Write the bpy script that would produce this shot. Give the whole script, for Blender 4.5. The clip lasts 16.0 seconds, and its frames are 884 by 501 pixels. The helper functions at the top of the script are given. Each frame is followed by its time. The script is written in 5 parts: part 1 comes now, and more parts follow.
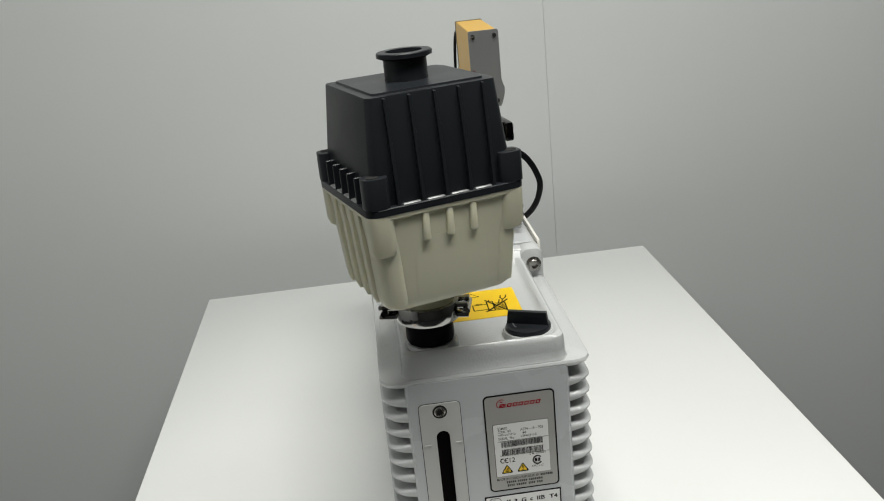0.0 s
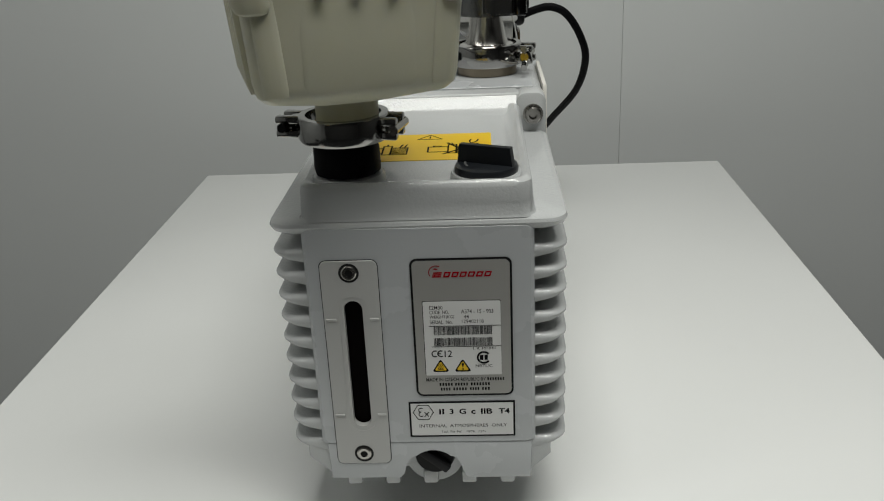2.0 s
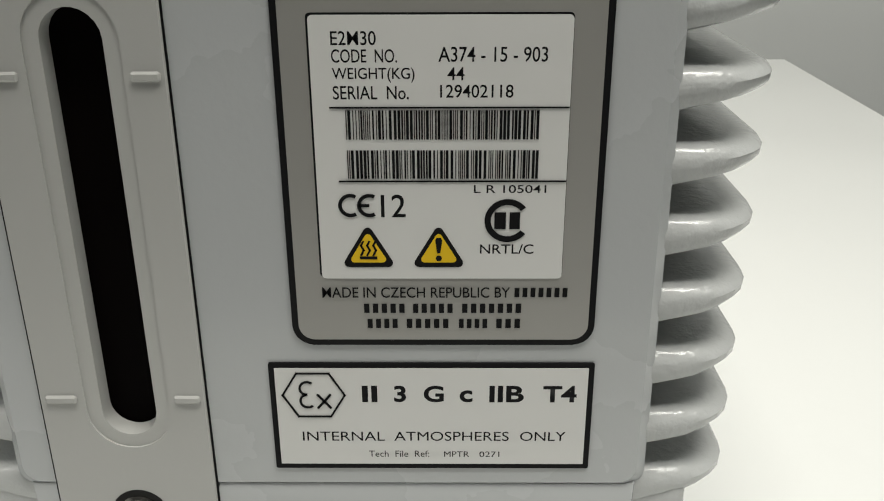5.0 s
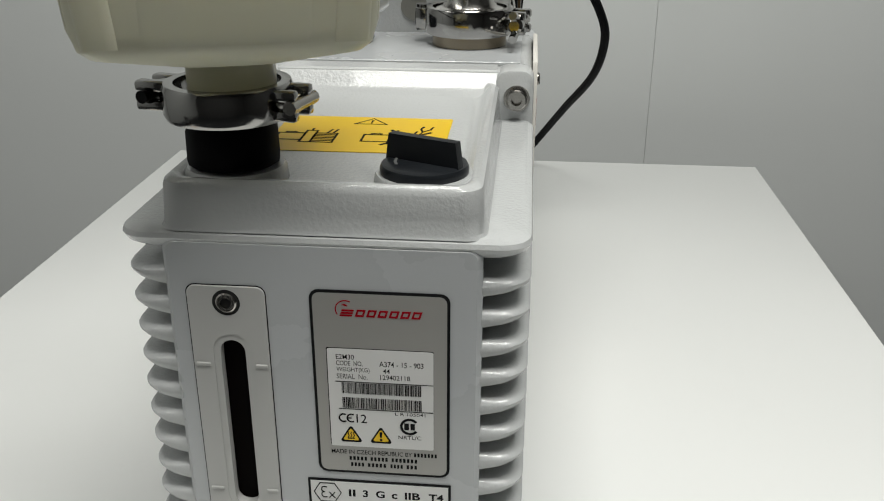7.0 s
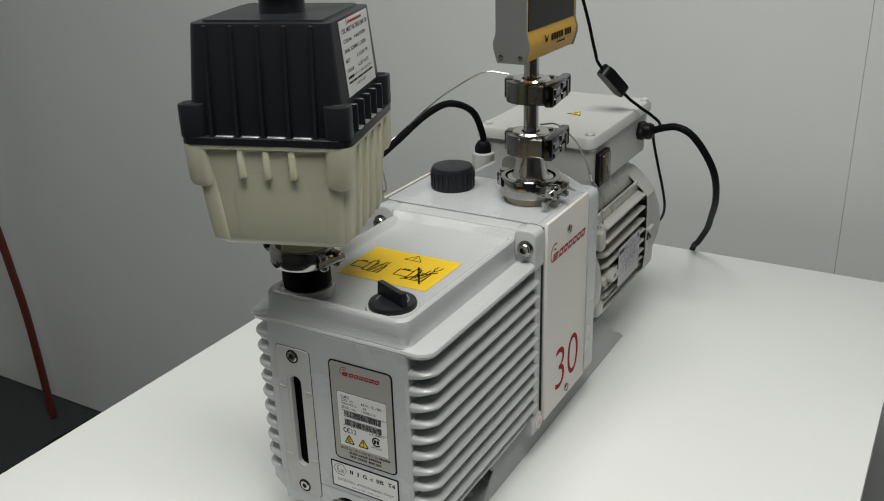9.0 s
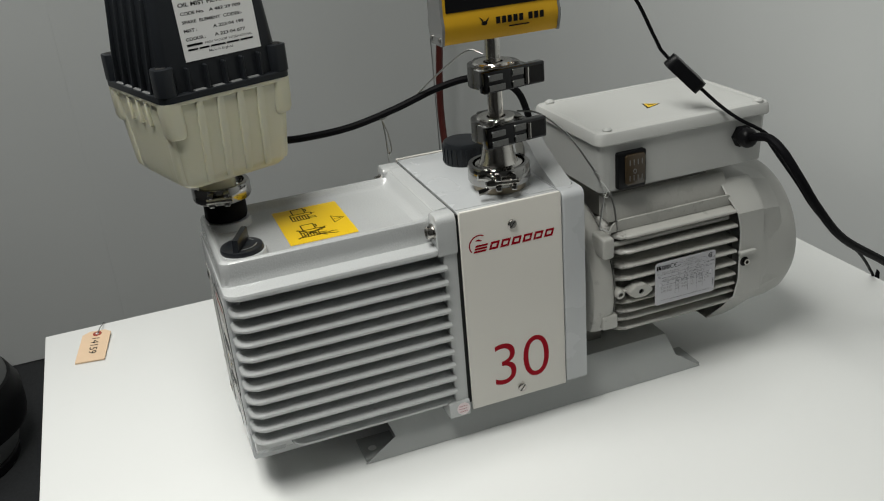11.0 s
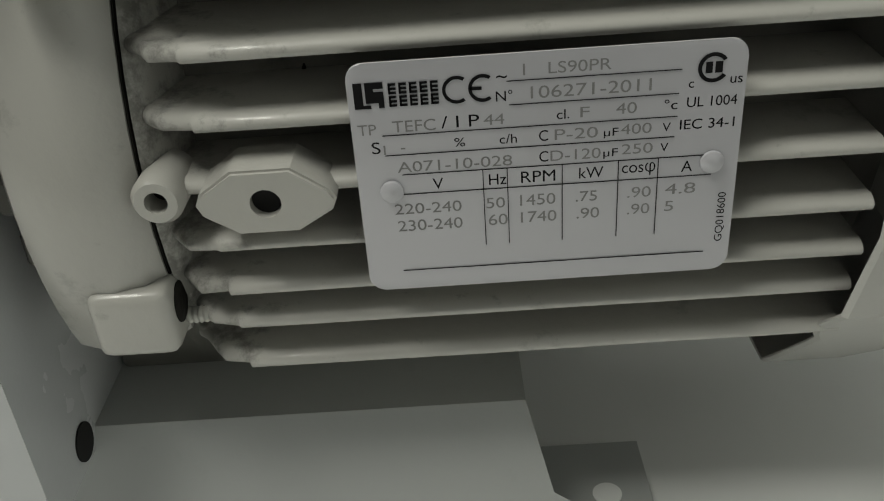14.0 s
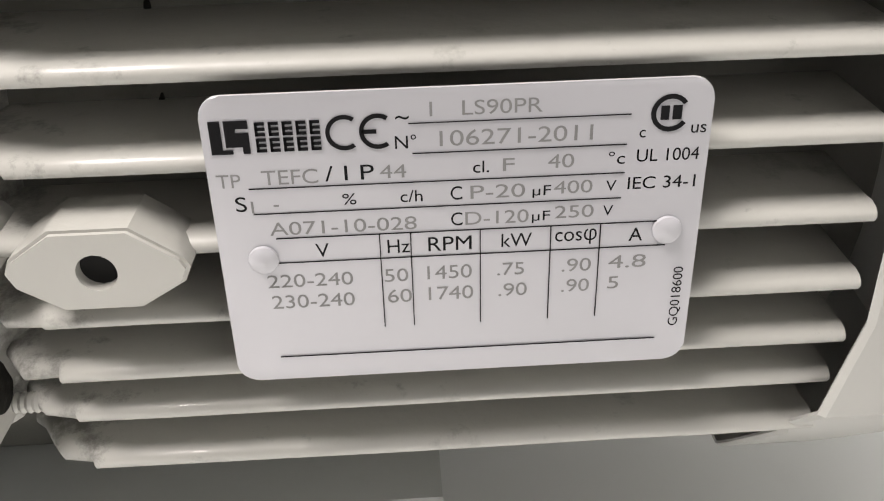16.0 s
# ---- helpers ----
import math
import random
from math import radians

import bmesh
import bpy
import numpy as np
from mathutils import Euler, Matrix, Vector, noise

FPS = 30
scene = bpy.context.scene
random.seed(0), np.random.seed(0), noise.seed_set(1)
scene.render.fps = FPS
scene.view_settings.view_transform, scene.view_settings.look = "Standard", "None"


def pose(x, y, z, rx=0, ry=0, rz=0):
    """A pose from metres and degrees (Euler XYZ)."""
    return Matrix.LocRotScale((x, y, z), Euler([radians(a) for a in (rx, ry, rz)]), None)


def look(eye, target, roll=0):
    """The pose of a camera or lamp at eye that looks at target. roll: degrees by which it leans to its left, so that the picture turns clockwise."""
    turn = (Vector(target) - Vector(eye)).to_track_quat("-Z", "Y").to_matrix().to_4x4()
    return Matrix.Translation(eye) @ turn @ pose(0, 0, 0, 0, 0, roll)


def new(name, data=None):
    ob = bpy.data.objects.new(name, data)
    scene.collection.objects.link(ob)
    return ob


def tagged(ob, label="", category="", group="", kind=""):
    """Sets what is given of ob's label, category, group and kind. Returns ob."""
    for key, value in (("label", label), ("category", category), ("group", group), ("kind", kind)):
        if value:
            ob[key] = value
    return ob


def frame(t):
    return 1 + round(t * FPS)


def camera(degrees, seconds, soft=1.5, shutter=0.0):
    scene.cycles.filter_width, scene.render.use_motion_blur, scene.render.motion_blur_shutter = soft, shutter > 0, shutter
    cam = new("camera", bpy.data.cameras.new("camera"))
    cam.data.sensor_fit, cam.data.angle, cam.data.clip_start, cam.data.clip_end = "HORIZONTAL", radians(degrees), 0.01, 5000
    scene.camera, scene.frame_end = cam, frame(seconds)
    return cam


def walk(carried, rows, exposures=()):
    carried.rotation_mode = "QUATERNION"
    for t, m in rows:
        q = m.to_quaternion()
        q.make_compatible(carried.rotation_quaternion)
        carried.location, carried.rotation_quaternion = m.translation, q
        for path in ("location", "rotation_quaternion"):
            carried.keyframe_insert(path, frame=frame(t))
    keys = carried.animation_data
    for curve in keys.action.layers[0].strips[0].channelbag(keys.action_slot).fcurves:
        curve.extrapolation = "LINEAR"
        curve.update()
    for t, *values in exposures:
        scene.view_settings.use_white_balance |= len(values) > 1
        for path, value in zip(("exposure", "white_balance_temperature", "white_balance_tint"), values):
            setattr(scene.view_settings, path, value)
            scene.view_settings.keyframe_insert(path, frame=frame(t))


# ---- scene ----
cam = camera(51.6, 16.0, 1.1)
PATH = [
    (0, (-0.071, -0.675, 0.568), (0.053, 1.204, -0.106), -5.8),
    (0.5, (0.028, -0.801, 0.583), (-0.067, 1.079, -0.093), -6.1),
    (1, (0.076, -0.863, 0.581), (-0.109, 1.01, -0.094), -5.6),
    (1.5, (0.074, -0.779, 0.542), (-0.073, 1.08, -0.182), -4.1),
    (2, (0.042, -0.5, 0.401), (-0.06, 1.349, -0.353), -2.6),
    (2.5, (0.02, -0.326, 0.297), (-0.009, 1.518, -0.478), -0.7),
    (3, (0.029, -0.225, 0.221), (-0.008, 1.619, -0.551), -0.8),
    (5.5, (0.026, -0.165, 0.188), (0.014, 1.679, -0.585), -0.1),
    (6, (0.026, -0.168, 0.191), (0.017, 1.678, -0.578), -0.1),
    (6.5, (0.026, -0.228, 0.256), (0.013, 1.622, -0.504), 0.1),
    (7, (0.084, -0.347, 0.361), (-0.086, 1.485, -0.424), 0.1),
    (7.5, (0.165, -0.504, 0.462), (-0.185, 1.282, -0.366), -1.7),
    (8, (0.184, -0.523, 0.541), (-0.295, 1.209, -0.337), -2.1),
    (8.2, (0.211, -0.541, 0.541), (-0.354, 1.189, -0.289), -2.1),
    (10.3, (0.717, -0.28, 0.566), (-0.792, 0.739, -0.26), -3.5),
    (10.5, (0.742, -0.22, 0.563), (-0.847, 0.662, -0.274), -4.5),
    (11, (0.803, -0.049, 0.555), (-0.922, 0.543, -0.266), -5.0),
    (11.5, (0.79, 0.086, 0.539), (-0.977, 0.462, -0.319), -5.6),
    (12, (0.655, 0.2, 0.48), (-1.055, 0.54, -0.499), -4.2),
    (12.5, (0.533, 0.263, 0.397), (-1.159, 0.602, -0.615), -1.2),
    (13, (0.419, 0.367, 0.334), (-1.257, 0.608, -0.731), 0.1),
    (13.5, (0.318, 0.425, 0.254), (-1.379, 0.497, -0.802), -2.3),
    (14, (0.246, 0.44, 0.2), (-1.474, 0.4, -0.82), -4.4),
    (14.5, (0.217, 0.444, 0.185), (-1.53, 0.438, -0.789), -3.7),
    (15, (0.209, 0.446, 0.189), (-1.526, 0.461, -0.804), -3.1),
    (15.5, (0.211, 0.449, 0.187), (-1.542, 0.477, -0.776), -2.5),
    (16, (0.21, 0.449, 0.188), (-1.537, 0.528, -0.783), -1.5),
]
walk(cam, [(t, look(eye, target, roll)) for t, eye, target, roll in PATH], [(0.0, -0.45, 6500, 10), (1.0, -0.53, 6500, 10), (1.5, -0.78, 6500, 10), (2.0, -0.95, 6500, 9), (2.4, -1.05, 6550, 4), (3.0, -1.02, 6550, 3), (5.5, -0.36, 6750, 10), (6.5, -0.4, 6650, 10), (7.2, -0.62, 6500, 10), (8.0, -0.72, 6500, 10), (10.5, -0.65, 6500, 10), (11.5, -0.64, 6500, 10), (12.0, -0.62, 6500, 10), (12.5, -0.58, 6500, 10), (13.0, -0.58, 6600, 10), (13.5, -0.35, 6750, 9), (14.0, -0.45, 6750, 7), (14.5, 0.2, 6800, 18), (15.0, 0.55, 6800, 18), (15.5, 0.62, 6800, 18), (16.0, 0.82, 6800, 18)])

# ---- light ----
world = bpy.data.worlds.new("room_air")
scene.world = world
world.use_nodes = True
world.node_tree.nodes["Background"].inputs[0].default_value = (0.9, 0.95, 1.0, 1)
world.node_tree.nodes["Background"].inputs[1].default_value = 0.02


def overhead_lamp(x, y, sx, sy, watts):
    lamp = bpy.data.lights.new("overhead_light", "AREA")
    lamp.shape, lamp.size, lamp.size_y, lamp.energy = "RECTANGLE", sx, sy, watts
    lamp.color = (1.0, 1.0, 0.95)
    ob = new("overhead_light", lamp)
    ob.matrix_world = look((x, y, 1.74), (x, y, 0))
    return ob


# first two follow the cast shadows; third is added fill for the left wall
LAMPS = ((0.28, -0.5, 1.2, 0.3, 27.0), (0.28, -0.14, 1.2, 0.3, 27.0), (-1.4, -0.7, 1.2, 0.3, 9.0))
for row in LAMPS:
    overhead_lamp(*row)


# ---- materials ----
def material(name, color, rough=0.5, metal=0.0, vary=0.06, scale=30.0, bump=0.0, bump_scale=400.0, coat=0.0, dirt=0.0, dirt_color=(0.08, 0.075, 0.06), dirt_scale=25.0, rand=0.0, sss=0.0, trans=0.0, ior=1.45, spec=0.5, grime=None):
    m = bpy.data.materials.new(name)
    m.use_nodes = True
    nt = m.node_tree
    b = nt.nodes["Principled BSDF"]
    L = nt.links.new
    tc = nt.nodes.new("ShaderNodeTexCoord")
    n1 = nt.nodes.new("ShaderNodeTexNoise")
    n1.inputs["Scale"].default_value, n1.inputs["Detail"].default_value = scale, 6
    L(tc.outputs["Object"], n1.inputs["Vector"])
    ramp = nt.nodes.new("ShaderNodeMix")
    ramp.data_type = "RGBA"
    lo = tuple(max(0, c * (1 - vary)) for c in color)
    hi = tuple(min(1, c * (1 + vary)) for c in color)
    ramp.inputs["A"].default_value, ramp.inputs["B"].default_value = (*lo, 1), (*hi, 1)
    L(n1.outputs["Fac"], ramp.inputs["Factor"])
    col = ramp.outputs["Result"]
    if dirt:
        n2 = nt.nodes.new("ShaderNodeTexNoise")
        n2.inputs["Scale"].default_value, n2.inputs["Detail"].default_value = dirt_scale, 9
        n2.inputs["Roughness"].default_value = 0.7
        L(tc.outputs["Object"], n2.inputs["Vector"])
        cr = nt.nodes.new("ShaderNodeMapRange")
        cr.inputs["From Min"].default_value, cr.inputs["From Max"].default_value = 0.6, 0.78
        cr.inputs["To Max"].default_value = dirt
        L(n2.outputs["Fac"], cr.inputs["Value"])
        mx = nt.nodes.new("ShaderNodeMix")
        mx.data_type = "RGBA"
        mx.inputs["B"].default_value = (*dirt_color, 1)
        L(cr.outputs["Result"], mx.inputs["Factor"])
        L(col, mx.inputs["A"])
        col = mx.outputs["Result"]
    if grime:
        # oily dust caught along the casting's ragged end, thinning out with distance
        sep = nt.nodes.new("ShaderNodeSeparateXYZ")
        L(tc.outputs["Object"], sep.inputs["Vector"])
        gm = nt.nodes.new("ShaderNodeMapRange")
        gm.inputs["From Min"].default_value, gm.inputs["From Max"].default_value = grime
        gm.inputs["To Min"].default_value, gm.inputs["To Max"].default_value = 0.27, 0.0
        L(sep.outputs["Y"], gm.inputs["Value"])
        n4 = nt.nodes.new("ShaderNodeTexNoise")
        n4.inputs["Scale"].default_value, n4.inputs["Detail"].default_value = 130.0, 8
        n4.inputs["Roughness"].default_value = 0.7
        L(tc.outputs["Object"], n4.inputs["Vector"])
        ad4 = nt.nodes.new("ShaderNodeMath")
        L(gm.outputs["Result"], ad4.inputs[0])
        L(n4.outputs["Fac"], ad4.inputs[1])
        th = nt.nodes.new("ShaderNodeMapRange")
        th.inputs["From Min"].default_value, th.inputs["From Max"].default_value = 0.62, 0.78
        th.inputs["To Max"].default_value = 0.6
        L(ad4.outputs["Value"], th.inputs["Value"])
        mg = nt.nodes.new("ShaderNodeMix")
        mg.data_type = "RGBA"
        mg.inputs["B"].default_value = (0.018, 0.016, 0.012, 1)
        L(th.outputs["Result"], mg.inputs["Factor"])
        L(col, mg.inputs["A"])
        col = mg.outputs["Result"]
    if rand:
        oi = nt.nodes.new("ShaderNodeObjectInfo")
        hs = nt.nodes.new("ShaderNodeHueSaturation")
        mr = nt.nodes.new("ShaderNodeMapRange")
        mr.inputs["To Min"].default_value, mr.inputs["To Max"].default_value = 1 - rand, 1 + rand
        L(oi.outputs["Random"], mr.inputs["Value"])
        L(mr.outputs["Result"], hs.inputs["Value"])
        L(col, hs.inputs["Color"])
        col = hs.outputs["Color"]
    L(col, b.inputs["Base Color"])
    rr = nt.nodes.new("ShaderNodeMapRange")
    rr.inputs["To Min"].default_value, rr.inputs["To Max"].default_value = max(0.02, rough - 0.07), min(1, rough + 0.07)
    L(n1.outputs["Fac"], rr.inputs["Value"])
    L(rr.outputs["Result"], b.inputs["Roughness"])
    b.inputs["Metallic"].default_value = metal
    b.inputs["Coat Weight"].default_value = coat
    b.inputs["IOR"].default_value = ior
    if sss:
        b.inputs["Subsurface Weight"].default_value = sss
        b.inputs["Subsurface Radius"].default_value = (0.01, 0.009, 0.006)
        b.inputs["Subsurface Scale"].default_value = 0.6
    b.inputs["Specular IOR Level"].default_value = spec
    if trans:
        b.inputs["Transmission Weight"].default_value = trans
    if bump:
        n3 = nt.nodes.new("ShaderNodeTexNoise")
        n3.inputs["Scale"].default_value, n3.inputs["Detail"].default_value = bump_scale, 3
        L(tc.outputs["Object"], n3.inputs["Vector"])
        bp = nt.nodes.new("ShaderNodeBump")
        bp.inputs["Strength"].default_value, bp.inputs["Distance"].default_value = bump, 0.001
        L(n3.outputs["Fac"], bp.inputs["Height"])
        L(bp.outputs["Normal"], b.inputs["Normal"])
    return m


# dark tone for the walls out of view, holds down bounced light
UNSEENWALL = material("unseen_wall_dark_grey", (0.07, 0.07, 0.07), 0.7, vary=0.05, scale=4)
WALL = material("wall_paint", (0.68, 0.70, 0.695), 0.55, vary=0.03, scale=3, bump=0.12, bump_scale=90)
# ceiling is out of view; its dark tone only lowers the fill light
CEIL = material("unseen_ceiling_dark", (0.14, 0.14, 0.14), 0.8, bump=0.2, bump_scale=120)
FLOOR = material("dark_carpet", (0.035, 0.037, 0.04), 0.9, vary=0.4, scale=120, bump=0.5, bump_scale=300)
TABLE = material("white_laminate", (0.78, 0.79, 0.78), 0.34, vary=0.012, scale=5, bump=0.03, bump_scale=160, dirt=0.03, dirt_scale=14)
PAINT = material("light_grey_casting_paint", (0.48, 0.492, 0.494), 0.24, vary=0.03, scale=18, bump=0.34, bump_scale=520, coat=0.45, dirt=0.10, dirt_scale=40)
FACE = material("grey_machined_paint", (0.48, 0.496, 0.508), 0.27, vary=0.02, scale=14, bump=0.06, bump_scale=500, coat=0.25, dirt=0.05, dirt_scale=60)
PANEL = material("ivory_panel_paint", (0.70, 0.68, 0.63), 0.42, vary=0.015, scale=9, bump=0.03, bump_scale=500)
MOTOR = material("motor_grey_paint", (0.42, 0.416, 0.39), 0.3, vary=0.05, scale=22, bump=0.22, bump_scale=260, coat=0.3, dirt=0.6, dirt_scale=45)
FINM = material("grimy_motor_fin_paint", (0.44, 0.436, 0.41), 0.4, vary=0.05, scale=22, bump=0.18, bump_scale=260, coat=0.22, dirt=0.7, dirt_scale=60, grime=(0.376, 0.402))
# motor paint darkened for the shade in gaps and recesses, with random dirt
MOTORSHADEDIRT = material("shaded_dusty_motor_paint", (0.20, 0.197, 0.18), 0.55, vary=0.12, scale=30, bump=0.3, bump_scale=300, dirt=0.8, dirt_scale=38)
GRIME = material("oily_black_grime", (0.016, 0.015, 0.013), 0.75, vary=0.4, scale=300, bump=0.3, bump_scale=500, spec=0.15)
COWL = material("cowl_grey_paint", (0.43, 0.43, 0.41), 0.42, vary=0.03, scale=12, bump=0.08, bump_scale=300, dirt=0.12, dirt_scale=30)
TBOX = material("terminal_box_plastic", (0.49, 0.495, 0.48), 0.45, vary=0.02, scale=12, bump=0.08, bump_scale=450, dirt=0.12, dirt_scale=30)
BASE = material("grey_steel_base_paint", (0.41, 0.425, 0.42), 0.45, vary=0.04, scale=16, bump=0.08, bump_scale=300, dirt=0.15, dirt_scale=35)
STEEL = material("stainless_steel", (0.62, 0.60, 0.57), 0.2, 1.0, vary=0.06, scale=60)
CHROME = material("polished_clamp_metal", (0.36, 0.355, 0.345), 0.12, 1.0, vary=0.08, scale=50)
BLACKCHROME = material("black_chrome_lever", (0.05, 0.05, 0.052), 0.14, 1.0, vary=0.15, scale=60)
CASTAL = material("cast_aluminium", (0.24, 0.24, 0.235), 0.26, 1.0, vary=0.1, scale=70, bump=0.1)
BRASS = material("dull_bronze_ring", (0.30, 0.26, 0.20), 0.35, 1.0)
BOLTM = material("zinc_bolt", (0.42, 0.405, 0.38), 0.25, 1.0, vary=0.12, scale=90)
BLACK = material("black_rubber", (0.004, 0.004, 0.005), 0.55, vary=0.2, scale=60, spec=0.08)
BLACKP = material("black_plastic", (0.006, 0.006, 0.007), 0.34, vary=0.15, scale=60, spec=0.2)
HOLE = material("dark_hole", (0.01, 0.01, 0.01), 0.9)
DARKG = material("charcoal_plastic", (0.013, 0.015, 0.018), 0.36, vary=0.08, scale=40, bump=0.08, bump_scale=500, dirt=0.05, dirt_color=(0.15, 0.15, 0.15), spec=0.35)
CREAM = material("cream_translucent_plastic", (0.67, 0.655, 0.51), 0.34, vary=0.1, scale=14, sss=0.3, bump=0.04)
YELLOW = material("yellow_label_vinyl", (0.80, 0.52, 0.008), 0.4, vary=0.02)
GAUGEY = material("yellow_anodised_aluminium", (0.66, 0.37, 0.015), 0.33, 0.25, vary=0.05, scale=60)
GREYP = material("grey_end_plate", (0.23, 0.235, 0.235), 0.4, 0.4, vary=0.05)
INK = material("black_print", (0.006, 0.006, 0.007), 0.6, spec=0.15)
GREYINK = material("faint_grey_stamping", (0.21, 0.21, 0.21), 0.55, vary=0.2, scale=500)
REDINK = material("crimson_print", (0.30, 0.003, 0.012), 0.55, spec=0.1)
SILVER = material("silver_label_film", (0.36, 0.354, 0.335), 0.38, 0.25, vary=0.04, scale=30)
WHITE = material("white_label_film", (0.70, 0.70, 0.69), 0.42, vary=0.012, scale=30)
ALUPLATE = material("brushed_rating_plate", (0.47, 0.47, 0.5), 0.38, 0.2, vary=0.03, scale=40)
SIGHT = material("sight_glass", (0.003, 0.002, 0.002), 0.5, vary=0.3, scale=30, spec=0.03)
PLATEG = material("sight_frame_paint", (0.475, 0.476, 0.464), 0.3, vary=0.02, scale=20, bump=0.05)
TAGM = material("manila_card", (0.72, 0.53, 0.36), 0.7, vary=0.06, scale=60)
REDDOT = material("red_brown_washer", (0.30, 0.05, 0.03), 0.6)
WIRE = material("thin_steel_wire", (0.5, 0.5, 0.49), 0.3, 1.0)
REDCABLE = material("red_brown_cable", (0.10, 0.02, 0.016), 0.45)
AMBER = material("smoky_amber_cover", (0.05, 0.035, 0.02), 0.12, vary=0.3, scale=50, coat=0.5)
PALERED = material("faded_red_print", (0.42, 0.16, 0.17), 0.6)
PINKT = material("pale_warranty_sticker", (0.75, 0.66, 0.67), 0.5)


# ---- building helpers ----
def finish(bm, name, mat, parent=None, label="", angle=35):
    bmesh.ops.recalc_face_normals(bm, faces=bm.faces)
    me = bpy.data.meshes.new(name)
    bm.to_mesh(me)
    bm.free()
    me.materials.append(mat)
    me.polygons.foreach_set("use_smooth", [True] * len(me.polygons))
    me.set_sharp_from_angle(angle=radians(angle))
    ob = new(name, me)
    if parent:
        ob.parent = parent
        ob.matrix_parent_inverse = parent.matrix_basis.inverted()
    if label:
        ob["label"] = label
    return ob


def part(name, bm, mat, parent, label="", angle=35):
    return finish(bm, name, mat, parent, label, angle)


def thing(name, at, label, category, group="", kind=""):
    ob = new(name)
    ob.empty_display_size = 0.02
    ob.location = at
    ob.matrix_basis = Matrix.Translation(at)
    return tagged(ob, label, category, group, kind)


def join(*bms):
    out = bms[0]
    for b in bms[1:]:
        me = bpy.data.meshes.new("tmp")
        b.to_mesh(me)
        b.free()
        out.from_mesh(me)
        bpy.data.meshes.remove(me)
    return out


def moved(bm, m):
    bmesh.ops.transform(bm, matrix=m, verts=bm.verts)
    return bm


def box(x0, x1, y0, y1, z0, z1, bevel=0.0, seg=2):
    bm = bmesh.new()
    bmesh.ops.create_cube(bm, size=1)
    for v in bm.verts:
        v.co = Vector(((x0, x1)[v.co.x > 0], (y0, y1)[v.co.y > 0], (z0, z1)[v.co.z > 0]))
    if bevel:
        bmesh.ops.bevel(bm, geom=bm.edges[:], offset=bevel, segments=seg, profile=0.5, affect="EDGES")
    return bm


def frame_axes(axis):
    return {"x": ((0, 1, 0), (0, 0, 1), (1, 0, 0)), "-x": ((0, -1, 0), (0, 0, 1), (-1, 0, 0)), "y": ((-1, 0, 0), (0, 0, 1), (0, 1, 0)), "-y": ((1, 0, 0), (0, 0, 1), (0, -1, 0)), "z": ((1, 0, 0), (0, 1, 0), (0, 0, 1))}[axis]


def prism(points, axis, a, b, bevel=0.0, origin=(0, 0, 0)):
    """A flat outline (u, v) pushed along axis from a to b."""
    U, V, N = (Vector(q) for q in frame_axes(axis))
    o = Vector(origin)
    bm = bmesh.new()
    low = [bm.verts.new(o + U * u + V * v + N * a) for u, v in points]
    top = [bm.verts.new(o + U * u + V * v + N * b) for u, v in points]
    n = len(points)
    bm.faces.new(low[::-1])
    lid = bm.faces.new(top)
    for i in range(n):
        bm.faces.new((low[i], low[(i + 1) % n], top[(i + 1) % n], top[i]))
    if bevel:
        bmesh.ops.bevel(bm, geom=lid.edges[:], offset=bevel, segments=2, profile=0.5, affect="EDGES")
    return bm


def round_rect(u0, u1, v0, v1, r, n=5):
    pts = []
    for cx, cy, a0 in ((u1 - r, v1 - r, 0), (u0 + r, v1 - r, 90), (u0 + r, v0 + r, 180), (u1 - r, v0 + r, 270)):
        for i in range(n + 1):
            a = radians(a0 + 90 * i / n)
            pts.append((cx + r * math.cos(a), cy + r * math.sin(a)))
    return pts


def circle(cu, cv, r, n=32, ry=None, a0=0.0):
    return [(cu + r * math.cos(a0 + 2 * math.pi * i / n), cv + (ry or r) * math.sin(a0 + 2 * math.pi * i / n)) for i in range(n)]


def ring_prism(outer, inner, axis, a, b, origin=(0, 0, 0)):
    """An outline with a hole of as many points, pushed along axis."""
    U, V, N = (Vector(q) for q in frame_axes(axis))
    o = Vector(origin)
    bm = bmesh.new()
    rows = [[bm.verts.new(o + U * u + V * v + N * h) for u, v in pts] for pts, h in ((outer, a), (outer, b), (inner, b), (inner, a))]
    n = len(outer)
    for k in range(4):
        p, q = rows[k], rows[(k + 1) % 4]
        for i in range(n):
            bm.faces.new((p[i], p[(i + 1) % n], q[(i + 1) % n], q[i]))
    return bm


def bored_plate(outer, inner, axis, a, b, chamfer, mid):
    """A plate with a hole of as many points and a chamfered outer edge."""
    U, V, N = (Vector(q) for q in frame_axes(axis))
    small = [(mid[0] + (u - mid[0]) * (1 - chamfer / abs(mid[2])), mid[1] + (v - mid[1]) * (1 - chamfer / abs(mid[3]))) for u, v in outer]
    bm = bmesh.new()
    rows = [[bm.verts.new(U * u + V * v + N * h) for u, v in pts] for pts, h in ((outer, a), (outer, b - chamfer), (small, b), (inner, b), (inner, a))]
    n = len(outer)
    for k in range(5):
        p, q = rows[k], rows[(k + 1) % 5]
        for i in range(n):
            bm.faces.new((p[i], p[(i + 1) % n], q[(i + 1) % n], q[i]))
    return bm


